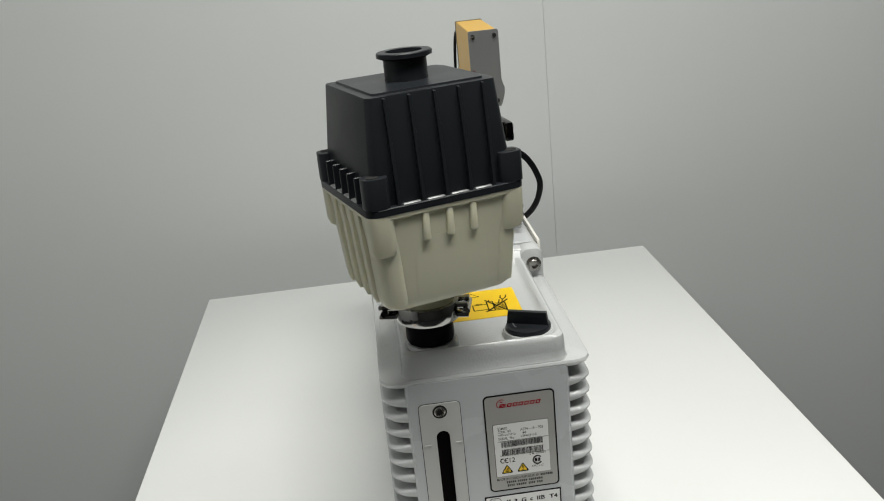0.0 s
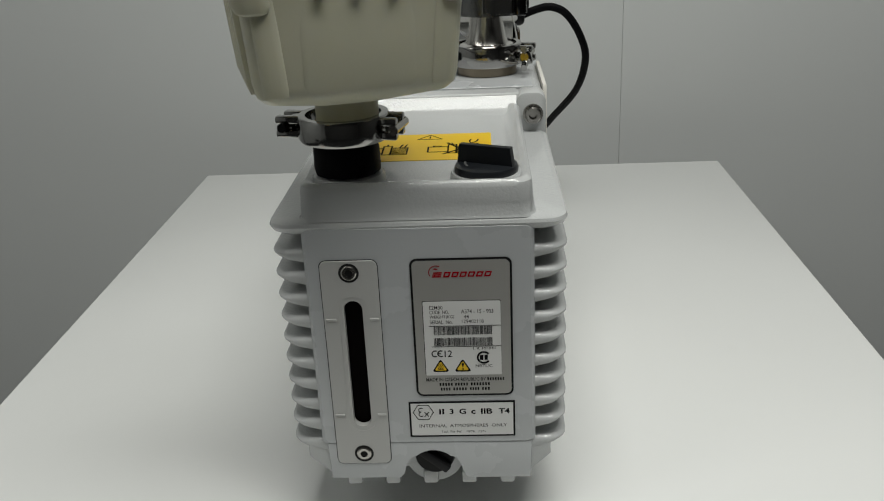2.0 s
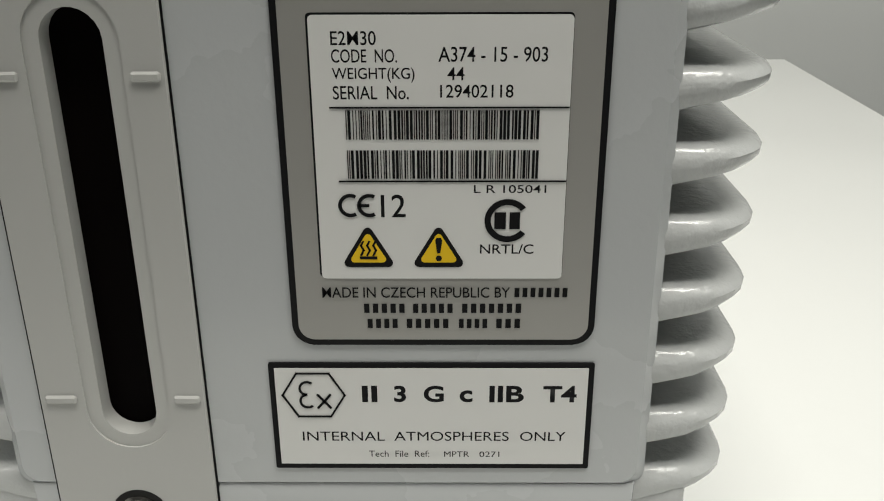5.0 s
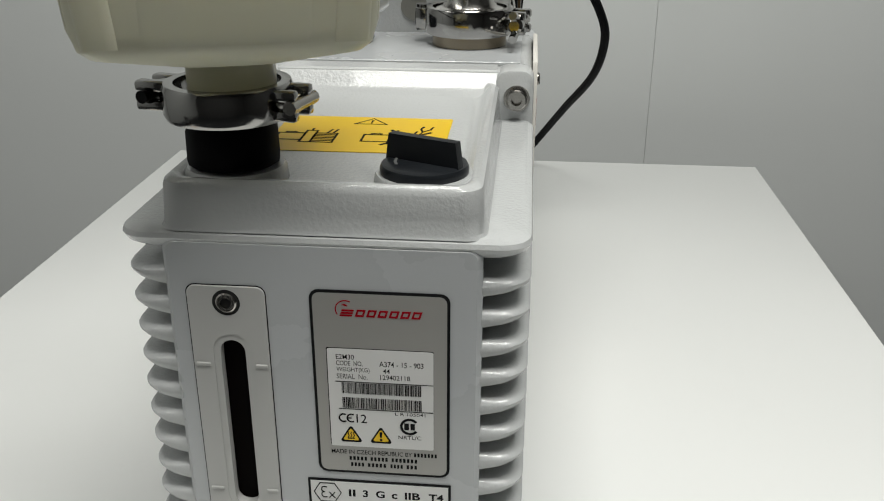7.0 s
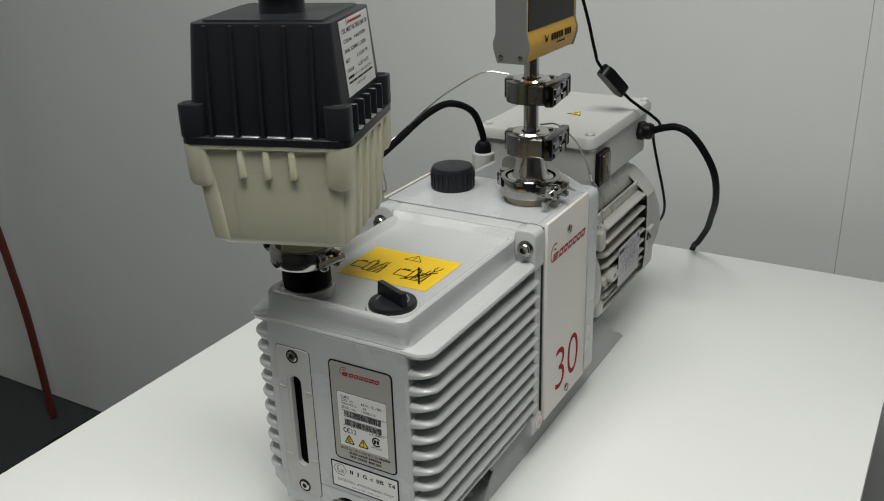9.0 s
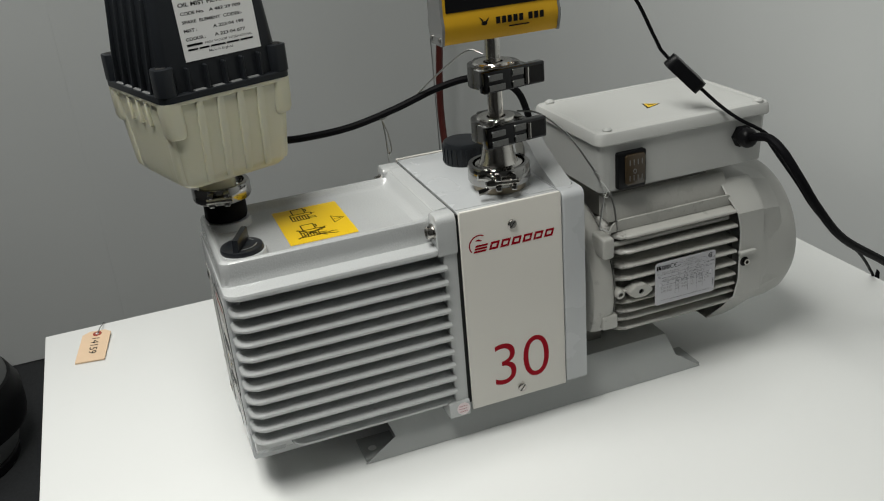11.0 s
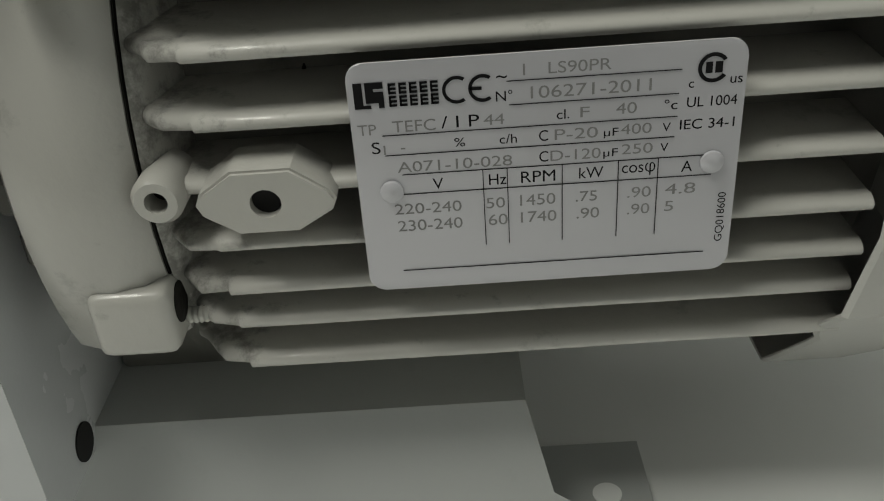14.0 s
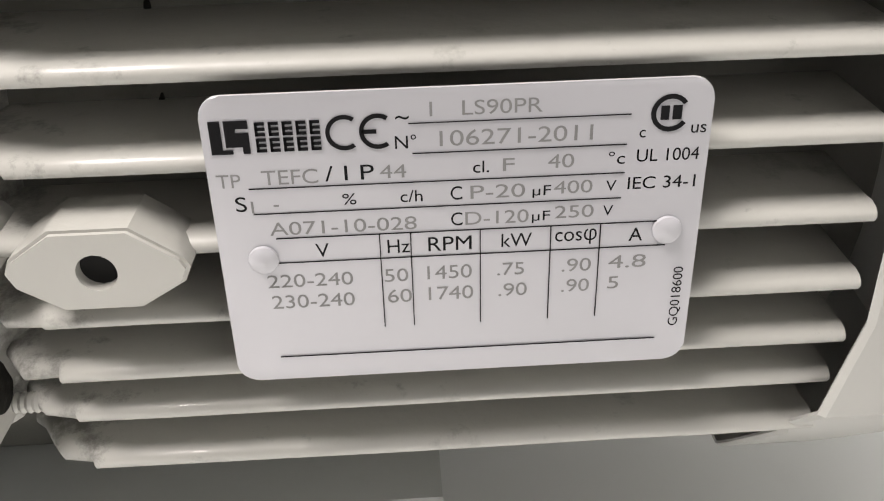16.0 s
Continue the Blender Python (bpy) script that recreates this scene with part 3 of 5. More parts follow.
# these fins stand in shadow, so the darkened motor paint carries that shade
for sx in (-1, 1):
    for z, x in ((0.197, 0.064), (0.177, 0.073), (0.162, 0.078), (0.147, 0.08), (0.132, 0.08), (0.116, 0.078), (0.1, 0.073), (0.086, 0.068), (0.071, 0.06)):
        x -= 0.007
        part("housing_fin", box(min(sx * 0.05, sx * x), max(sx * 0.05, sx * x), 0.3406, 0.352, z - 0.0046, z + 0.0046, 0.0012, 1), MOTORSHADEDIRT, coup)

# motor: flange bell, core, fins, cowl
motor_z = 0.120
bell_prof = [(0.0815, 0.0), (0.0865, 0.003), (0.0885, 0.008), (0.089, 0.018), (0.0872, 0.024), (0.083, 0.0275)]
bell_bm = lathe(bell_prof, "y", (0, 0.35, motor_z), 64)
cut = bmesh.ops.bisect_plane(bell_bm, geom=bell_bm.verts[:] + bell_bm.edges[:] + bell_bm.faces[:], plane_co=(0, 0, 0.0815), plane_no=(0, 0, -1), clear_outer=True)
bmesh.ops.holes_fill(bell_bm, edges=bell_bm.edges[:])
bell = part("motor_flange", bell_bm, MOTOR, pump, "grey cast motor flange with bolt lugs")
for sx in (-1, 1):
    for zz, zh in ((0.176, 0.011), (0.0925, 0.008)):
        x1 = 0.0905 if zz > 0.15 else 0.0885
        lug = part("bolt_lug", box(min(sx * 0.066, sx * x1), max(sx * 0.066, sx * x1), 0.3615, 0.3742 if zz > 0.15 else 0.3792, zz - zh, zz + zh, 0.0026, 3), MOTOR, bell)
        if zz > 0.15:
            part("tie_rod", lathe([(0.0026 + 0.0003 * (i % 2), 0.0024 * i) for i in range(61)], "y", (sx * (x1 - 0.0145), 0.373, zz - 0.0035), 12), MOTOR, lug)
        else:
            part("tie_rod", lathe([(0.0017 + 0.0003 * (i % 2), 0.0006 * i) for i in range(14)], "y", (sx * (x1 - 0.0102), 0.379, zz - 0.0042), 14), MOTOR, lug)
            part("oily_recess", lathe([(0.0046, -0.002), (0.0046, 0.0003), (0.004, 0.0005), (0.0, 0.0005)], "y", (sx * (x1 - 0.0072), 0.3791, zz + 0.0015), 20), GRIME, lug, "black oily recess round the bolt")
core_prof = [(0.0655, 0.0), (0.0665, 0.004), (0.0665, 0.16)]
frame_m = part("motor_frame", lathe(core_prof, "y", (0, 0.373, motor_z), 64), MOTORSHADEDIRT, pump, "grey motor frame with horizontal fins")


def motor_fin(sx, z, tip, y0, y1, thick, droop=0.0):
    """A slab with a ragged cast start and a rounded tip."""
    bm = bmesh.new()
    rnd = random.Random(int(z * 10000) + 7)
    ys = [y0, y0 + 0.0022, y0 + 0.0055, y0 + 0.0082, y0 + 0.0138, y0 + 0.0146, y0 + 0.03]
    n_more = 6
    ys += [ys[-1] + (y1 - ys[-1]) * (i + 1) / n_more for i in range(n_more)]
    secs = []
    root = max(0.05, math.sqrt(max(0.0, 0.0665 ** 2 - (z - motor_z) ** 2)) - 0.003)
    for i, y in enumerate(ys):
        f = (0.0, 0.22, 0.55, 0.84, 0.89, 1.0, 1.0)[i] if i < 7 else 1.0
        t = root + (tip - root) * (0.55 + 0.45 * f) + (rnd.uniform(-0.0008, 0.0008) if i < 5 else rnd.uniform(-0.00015, 0.00015))
        h = thick / 2
        z1 = z - droop
        prof = [(root, z + h * 1.5), (t - 0.0045, z1 + h * 1.02), (t - 0.0025, z1 + h * 1.08), (t - 0.001, z1 + h * 0.8), (t - 0.0002, z1 + h * 0.35), (t, z1 - h * 0.1), (t - 0.0006, z1 - h * 0.7), (t - 0.002, z1 - h), (root, z - h * 1.5)]
        secs.append([Vector((sx * a, y, b)) for a, b in prof])
    return loft(secs)


FINS = ((0.1915, 0.0862, 0.0042),  (0.1645, 0.0865, 0.0036), (0.149, 0.0868, 0.0034), (0.1355, 0.087, 0.0034), (0.122, 0.087, 0.0032), (0.1095, 0.087, 0.0032), (0.0985, 0.0862, 0.0032), (0.0885, 0.084, 0.0034), (0.0764, 0.0823, 0.0035))
for sx in (-1, 1):
    for z, tip, th in FINS:
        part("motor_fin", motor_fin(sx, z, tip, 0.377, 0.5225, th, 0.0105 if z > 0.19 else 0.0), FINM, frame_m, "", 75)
    part("motor_fin", prism([(0.377 + 0.004, 0.1935), (0.377 + 0.012, 0.197), (0.517, 0.197), (0.521, 0.193), (0.521, 0.186), (0.377, 0.186)], "x", sx * 0.0745 - 0.0015, sx * 0.0745 + 0.0015), MOTOR, frame_m)
    part("upper_cheek", loft([[Vector((sx * x, y, z)) for x, z in ((0.05, 0.196), (0.0672, 0.1935), (0.0618, 0.2135), (0.0585, 0.2165), (0.05, 0.2172))] for y in (0.380, 0.385, 0.5195, 0.5215)]), MOTOR, frame_m)
# pedestal tone holds the shade of the gap under the terminal box
part("terminal_pedestal", box(-0.05, 0.053, 0.388, 0.506, 0.186, 0.227, 0.003), MOTORSHADEDIRT, frame_m)
for k in range(1, 4):
    part("motor_fin", box(-0.05 + 0.0245 * k, -0.047 + 0.0245 * k, 0.38, 0.52, 0.042 + 0.004 * abs(k - 2), 0.07, 0.001, 1), MOTOR, frame_m)

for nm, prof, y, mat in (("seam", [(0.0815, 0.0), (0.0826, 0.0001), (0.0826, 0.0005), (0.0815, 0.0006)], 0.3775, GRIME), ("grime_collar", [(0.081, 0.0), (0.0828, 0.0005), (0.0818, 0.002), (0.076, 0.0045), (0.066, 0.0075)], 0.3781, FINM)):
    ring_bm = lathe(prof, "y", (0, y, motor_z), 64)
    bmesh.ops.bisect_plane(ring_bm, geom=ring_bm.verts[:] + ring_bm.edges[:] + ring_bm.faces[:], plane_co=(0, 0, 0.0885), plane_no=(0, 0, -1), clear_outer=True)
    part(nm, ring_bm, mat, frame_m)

# dark cracks in the paint between the fins
for y, a0, a1 in ((0.4090, 22, 30), (0.4102, 9.5, 16.5), (0.4080, -32, -26), (0.4162, -18, -13)):
    rnd = random.Random(int(y * 1e5))
    secs = []
    for i in range(8):
        a = radians(a0 + (a1 - a0) * i / 7)
        w = (0.0001, 0.0005, 0.0006, 0.0003, 0.0005, 0.0006, 0.0005, 0.0001)[i]
        yy = y + rnd.uniform(-0.0004, 0.0004)
        secs.append([Vector((r * math.cos(a), yy + d, motor_z + r * math.sin(a))) for r, d in ((0.066, -w), (0.0671, -w), (0.0671, w), (0.066, w))])
    part("paint_crack", loft(secs), GRIME, frame_m)

# drain boss and eyelet plate on the motor side
boss = part("drain_boss", lathe([(0.0052, -0.01), (0.0052, 0.003), (0.0042, 0.0045), (0.0023, 0.0045), (0.0023, -0.004), (0.0, -0.004)], "x", (0.0845, 0.382, 0.1215), 28), MOTOR, frame_m)
part("bore", prism(circle(0, 0, 0.0023, 20), "x", -0.002, -0.0015, origin=(0.0845, 0.382, 0.1215)), HOLE, boss)
dia_pts = [(-0.0135, 0.0), (-0.0125, 0.0024), (-0.006, 0.0068), (0.0055, 0.0068), (0.0125, 0.0018), (0.0135, 0.0), (0.0125, -0.0024), (0.0055, -0.0065), (-0.006, -0.0065), (-0.0125, -0.0022)]
dia_ring = []
for p, q in zip(dia_pts, dia_pts[1:] + dia_pts[:1]):
    dia_ring += [(p[0] + (q[0] - p[0]) * k / 4, p[1] + (q[1] - p[1]) * k / 4) for k in range(4)]
bore_ring = [(0.003 * u / math.hypot(u, v), 0.003 * v / math.hypot(u, v)) for u, v in dia_ring]
at_eye = (0.0922, 0.4038, 0.1215)
dia = part("eyelet_plate", join(ring_prism(dia_ring, bore_ring, "x", -0.012, -0.0008, at_eye), ring_prism([(u * 0.955, v * 0.93) for u, v in dia_ring], bore_ring, "x", -0.0008, 0.0, at_eye)), MOTOR, frame_m)
part("bore", prism(circle(0, 0, 0.0034, 24), "x", -0.005, -0.0022, origin=at_eye), HOLE, dia)

# fan cowl: squared mouth easing into a round drum
def cowl_ring(y, half, round_r, blend):
    pts = []
    for i in range(64):
        a = 2 * math.pi * i / 64
        c, s = math.cos(a), math.sin(a)
        octo = half / max(abs(c), abs(s), (abs(c) + abs(s)) / (1.7 if s > 0 else 1.42))
        r = octo * blend + round_r * (1 - blend)
        if s > 0:
            back = 0.009 * min(1.0, max(0.0, s - 0.42) / 0.3)
        else:
            back = 0.0068 * min(1.0, max(0.0, -s - 0.2) / 0.25) * (1 - min(1.0, max(0.0, -s - 0.5) / 0.15))
        back *= 1.0 if y < 0.526 else 0.0
        pts.append(Vector((r * c, y - back, motor_z + r * s)))
    return pts


cowl = part("fan_cowl", loft([cowl_ring(0.585, 0.0825, 0.083, 0.3), cowl_ring(0.54, 0.0865, 0.0865, 1), cowl_ring(0.5248, 0.0872, 0.0872, 1), cowl_ring(0.5245, 0.0878, 0.088, 1), cowl_ring(0.5258, 0.0885, 0.0885, 1), cowl_ring(0.5475, 0.0885, 0.0885, 1), cowl_ring(0.5545, 0.0885, 0.0882, 0.85), cowl_ring(0.561, 0.0875, 0.0868, 0.12), cowl_ring(0.566, 0.086, 0.086, 0), cowl_ring(0.590, 0.0845, 0.0845, 0), cowl_ring(0.600, 0.0825, 0.0825, 0), cowl_ring(0.607, 0.078, 0.078, 0), cowl_ring(0.611, 0.07, 0.07, 0)]), COWL, pump, "smooth pale grey round fan cowl", 25)
for sx in (-1, 1):
    x0, x1 = sorted((sx * 0.0868, sx * 0.0928))
    tabm = part("cowl_tab", box(x0, x1, 0.5235, 0.5435, 0.1322, 0.1362, 0.0012, 2), COWL, cowl)
    part("screw_recess", lathe([(0.0052, -0.004), (0.0052, 0.0004), (0.0, 0.0004)], "x" if sx > 0 else "-x", (sx * 0.0884, 0.5312, 0.1232), 24), HOLE, tabm)
    part("cowl_screw", lathe([(0.0034, 0.0), (0.0034, 0.003), (0.002, 0.003), (0.002, 0.001), (0, 0.001)], "x" if sx > 0 else "-x", (sx * 0.0889, 0.5322, 0.1232), 20), BOLTM, tabm)

# motor rating plate
plate = part("motor_rating_plate", prism(round_rect(0.4214, 0.4933, 0.0990, 0.1468, 0.0032, 6), "x", 0.0893, 0.0899, 0.0002), ALUPLATE, pump, "silver motor rating plate with black and grey print")
PL = 0.08995


def print_v(v):
    return (103.4 + 0.986 * (v - 103.4)) / 1000


def pw(s, u0, v0, u1, v1, mat=None, bold=0.0, quarter=0):
    write(s, (u0 / 1000, print_v(v0), u1 / 1000, print_v(v1)), "x", PL, plate, mat, bold, quarter=quarter)


for u, v in ((0.4278, 0.1212), (0.4884, 0.1231)):
    part("rivet", lathe([(0.0023, 0.0), (0.0022, 0.0005), (0.0014, 0.0011), (0.0, 0.0013)], "x", (PL, u, v), 20), ALUPLATE, plate)

for a in (
    ("1   LS90PR", 453.2, 143.2, 469, 145.4, GREYINK), ("106271-2011", 454.5, 138.6, 476.3, 141.0, GREYINK),
    ("TP", 422.6, 133.5, 426.0, 135.6, GREYINK), ("TEFC", 429, 133.7, 437, 136.0, GREYINK), ("/ I P", 438, 133.9, 445, 136.3), ("44", 445.8, 134.0, 449.6, 136.1, GREYINK),
    ("cl.", 459.2, 134.2, 461.5, 136.1), ("F", 463.5, 134.3, 465.2, 136.3, GREYINK), ("40", 470, 134.4, 473.8, 136.6, GREYINK), ("\u00b0c", 478.8, 134.6, 481.2, 136.6),
    ("UL 1004", 482.9, 134.8, 492.0, 136.8), ("S", 424.8, 129.6, 426.4, 132.0), ("1", 427.0, 129.3, 427.35, 131.2, GREYINK), ("-", 430.2, 130.2, 431.0, 130.5, GREYINK),
    ("%", 440.2, 130.0, 442.2, 131.8), ("c/h", 448.6, 130.0, 451.8, 131.9), ("C", 455.9, 130.0, 457.6, 132.2), ("P-20", 458.8, 130.0, 466.8, 132.2, GREYINK),
    ("\u00b5F", 467.9, 129.7, 470.6, 131.7), ("400", 471.0, 130.2, 476.7, 132.3, GREYINK), ("V", 478.7, 130.3, 480.2, 132.0), ("IEC 34-1", 481.9, 130.4, 491.9, 132.4),
    ("A071-10-028", 429.2, 125.4, 450.8, 127.6, GREYINK), ("C", 455.9, 125.7, 457.6, 127.9), ("D-120", 458.0, 125.7, 467.4, 127.9, GREYINK), ("\u00b5F", 467.9, 125.5, 470.6, 127.5),
    ("250", 471.3, 126.1, 477.1, 128.2, GREYINK), ("V", 478.5, 126.2, 480.0, 127.9),
    ("V", 435.6, 121.4, 437.6, 123.7), ("Hz", 446.3, 121.5, 449.6, 123.8), ("RPM", 452.4, 121.5, 458.9, 123.9), ("kW", 463.4, 121.6, 468.0, 123.9), ("cos\u03c6", 471.5, 121.4, 477.8, 124.1), ("A", 482.7, 121.6, 484.8, 123.9),
    ("220-240", 427.9, 116.3, 440.8, 118.6, GREYINK), ("230-240", 428.2, 112.5, 440.8, 114.9, GREYINK), ("50", 445.6, 116.4, 449.2, 118.7, GREYINK), ("60", 445.9, 112.6, 449.6, 115.0, GREYINK),
    ("1450", 452.1, 116.5, 458.9, 118.9, GREYINK), ("1740", 452.2, 112.7, 459.1, 115.1, GREYINK), (".75", 462.8, 116.6, 466.9, 118.8, GREYINK), (".90", 463.0, 112.8, 467.4, 115.1, GREYINK),
    (".90", 472.7, 116.7, 477.2, 119.0, GREYINK), (".90", 472.8, 113.0, 477.1, 115.3, GREYINK), ("4.8", 479.9, 116.9, 485.7, 119.2, GREYINK), ("5", 480.0, 113.2, 481.7, 115.4, GREYINK),
    ("~", 448.4, 142.9, 450.3, 143.5), ("N\u00b0", 448.2, 138.5, 451.2, 140.6),
):
    pw(*a)
pw("GQ018600", 490.2, 105.6, 492.0, 116.6, quarter=1)
bars([(u0 / 1000, print_v(v) - 0.00007, u1 / 1000, print_v(v) + 0.00007) for u0, u1, v in ((450.2, 481.6, 142.3), (450.6, 481.3, 137.7), (427, 481.3, 133.2), (427.2, 481.0, 129.1), (430, 487.0, 124.9), (427.8, 488.4, 120.7), (428.4, 488.3, 103.4))], "x", PL, plate, INK, "ruled_line")
bars([(u / 1000 - 0.00007, 0.1082, u / 1000 + 0.00007, print_v(124.9)) for u in (445.2, 449.8, 460.2, 470.8, 478.3)], "x", PL, plate, INK, "ruled_line")
outline([arc_strip(0.4412, 0.1408, 0.0020, 0.00262, 55, 305), arc_strip(0.4459, 0.1408, 0.0020, 0.00262, 55, 305), [(0.4436, 0.1405), (0.4457, 0.1405), (0.4457, 0.1411), (0.4436, 0.1411)]], "x", PL, plate, INK, "conformity_mark", whole=True)
outline([[(0.4226, 0.1383), (0.4256, 0.1383), (0.4256, 0.1389), (0.4242, 0.1389), (0.4242, 0.1432), (0.4226, 0.1432)], [(0.4247, 0.1393), (0.4270, 0.1393), (0.4270, 0.1383), (0.4280, 0.1383), (0.4280, 0.1414), (0.4262, 0.1414), (0.4262, 0.1420), (0.4280, 0.1420), (0.4280, 0.1432), (0.4247, 0.1432)]], "x", PL, plate, INK, "maker_block")
bars([(0.4289 + 0.0019 * k, z + 0.0008 * i, 0.4289 + 0.0019 * k + 0.0014, z + 0.0008 * i + 0.00045) for k in range(5) for z in (0.1408, 0.1384) for i in range(3)] + [(0.4289 + 0.0019 * k, z, 0.4289 + 0.0019 * k + 0.0004, z + 0.0019) for k in range(5) for z in (0.1408, 0.1384)], "x", PL, plate, INK, "maker_block")
outline([arc_strip(0.4872, 0.1417, 0.0021, 0.0028, 35, 325), [(0.4858, 0.1407), (0.4870, 0.1407), (0.4870, 0.1428), (0.4858, 0.1428)], [(0.4875, 0.1407), (0.4888, 0.1407), (0.4888, 0.1428), (0.4875, 0.1428)]], "x", PL, plate, INK, "approval_mark", whole=True)
pw("c", 483.0, 138.6, 483.9, 139.8)
pw("us", 490.4, 139.0, 492.6, 140.3)

# nameplate on the oil box face
FL = 0.0006
rating = part("rating_plate", prism(round_rect(-0.0055, 0.0555, 0.0985, 0.1925, 0.0042, 6), "-y", FL, FL + 0.0005, 0.0002), INK, pump, "silver rating plate with black rounded border")
part("film", prism(round_rect(-0.0042, 0.0542, 0.0998, 0.1912, 0.0033, 6), "-y", FL + 0.0005, FL + 0.0006), SILVER, rating)
part("label_shadow_line", prism(round_rect(0.0008, 0.0484, 0.1138, 0.1648, 0.0008, 3), "-y", FL + 0.0006, FL + 0.00065), INK, rating)
part("white_label", prism(round_rect(0.0012, 0.0483, 0.1135, 0.1644, 0.0008, 3), "-y", FL + 0.00065, FL + 0.0008), WHITE, rating, "white code label with barcodes and warnings")
FT = FL + 0.00082


def fw(s, u0, v0, u1, v1, mat=None, bold=0.0, slant=0.0):
    write(s, (u0 / 1000, v0 / 1000, u1 / 1000, v1 / 1000), "-y", FT, rating, mat, bold, slant=slant)


for a in (
    ("E2M30", 5.1, 159.1, 13.2, 161.6), ("CODE  NO.", 5.1, 156.0, 16.9, 158.4), ("A374 - 15 - 903", 24.3, 156.1, 43.9, 158.8), ("WEIGHT(KG)", 5.1, 152.4, 20.0, 155.1), ("44", 25.9, 152.8, 29.0, 155.2),
    ("SERIAL  No.", 5.1, 149.3, 18.9, 151.8), ("129402118", 24.6, 149.6, 37.9, 152.0), ("L R 105041", 30.9, 131.3, 44.6, 132.9), ("12", 13.2, 126.4, 17.9, 131.0), ("NRTL/C", 32.2, 118.8, 42.6, 120.8),
):
    fw(*a, None, 0.006)
fw("MADE IN CZECH REPUBLIC BY", 1.0, 109.3, 38.3, 111.6, None, 0.006)
bars(word_bars([(0.0392, 0.0503)], 0.1094, 0.1114, 0.0017, 0.6) + word_bars([(0.0092, 0.018), (0.019, 0.0276), (0.0288, 0.0413)], 0.1059, 0.1079, 0.0017, 0.6) + word_bars([(0.0098, 0.0165), (0.0177, 0.0268), (0.0282, 0.0345), (0.0357, 0.0412)], 0.1025, 0.1045, 0.0017, 0.6), "-y", FT - 0.0002, rating, INK, "print")
bars([(0.0043, 0.14765, 0.0482, 0.14795), (0.0054, 0.1335, 0.0482, 0.1338)], "-y", FT, rating, INK, "ruled_line")
for v0, v1 in ((0.1418, 0.1473), (0.1342, 0.1397)):
    rnd = random.Random(int(v0 * 1e5))
    u, strips = 0.0072, []
    while u < 0.0428:
        w = rnd.choice((0.00016, 0.00016, 0.0003, 0.0005))
        strips.append((u, v0, u + w, v1))
        u += w + rnd.choice((0.00018, 0.00022, 0.0004))
    bars(strips, "-y", FT, rating, INK, "barcode_bar")
outline([arc_strip(0.0074, 0.1288, 0.00165, 0.00235, 60, 300), arc_strip(0.0110, 0.1288, 0.00165, 0.00235, 60, 300), [(0.0090, 0.1285), (0.0110, 0.1285), (0.0110, 0.1291), (0.0090, 0.1291)]], "-y", FT, rating, INK, "conformity_mark", whole=True)
outline([arc_strip(0.0374, 0.1257, 0.0032, 0.0044, 38, 322, 28), [(0.0349, 0.1240), (0.0371, 0.1240), (0.0371, 0.1274), (0.0349, 0.1274)], [(0.0378, 0.1240), (0.0398, 0.1240), (0.0398, 0.1274), (0.0378, 0.1274)]], "-y", FT, rating, INK, "approval_mark", whole=True)
emblem(0.0052, 0.1803, 0.0435, 0.1880, "-y", FL + 0.00062, rating)


def warning_triangle(cu, v0, half, tall, picture):
    def tri(s):
        r = 0.0009 * s
        pts = []
        for (a, b), a0 in (((cu + half * s - r * 1.6, v0 + r + tall * (1 - s) * 0.4), -90), ((cu, v0 + tall * (1 - s) * 0.4 + tall * s - r * 1.8), 30), ((cu - half * s + r * 1.6, v0 + r + tall * (1 - s) * 0.4), 150)):
            pts += [(a + r * math.cos(radians(a0 + 30 * i)), b + r * math.sin(radians(a0 + 30 * i))) for i in range(5)]
        return pts
    t = part("warning_triangle", prism(tri(1.0), "-y", FT, FT + 0.00008), INK, rating)
    part("film", prism(tri(0.72), "-y", FT + 0.00008, FT + 0.00014), YELLOW, t)
    outline(picture, "-y", FT + 0.00015, t, INK, "pictogram", 0.00005, whole=True)


heat = [[(0.0105 + dx - 0.0017, 0.1177), (0.0105 + dx + 0.0017, 0.1177), (0.0105 + dx + 0.0017, 0.1183), (0.0105 + dx - 0.0017, 0.1183)] for dx in (0,)]
for k in (-1, 0, 1):
    c = 0.0105 + 0.0012 * k
    heat += [line_strip((c - 0.0002, 0.1186), (c + 0.0003, 0.1196), 0.0004), line_strip((c + 0.0003, 0.1196), (c - 0.0002, 0.1206), 0.0004), line_strip((c - 0.0002, 0.1206), (c + 0.0002, 0.1214), 0.0004)]
warning_triangle(0.0105, 0.1160, 0.0053, 0.0090, heat)
warning_triangle(0.0242, 0.1160, 0.0053, 0.0090, [circle(0.0242, 0.1179, 0.0006, 14), [(0.0239, 0.1190), (0.0245, 0.1190), (0.0249, 0.1217), (0.0246, 0.1222), (0.0238, 0.1222), (0.0235, 0.1217)]])

# ex label
exl = part("hazard_zone_label", prism(round_rect(-0.0112, 0.0562, 0.0682, 0.0942, 0.0004, 2), "-y", FL, FL + 0.0004), INK, pump, "white hazard zone label with black border")
part("film", prism([(-0.0100, 0.0694), (0.0550, 0.0694), (0.0550, 0.0930), (-0.0100, 0.0930)], "-y", FL + 0.0004, FL + 0.0005), WHITE, exl)

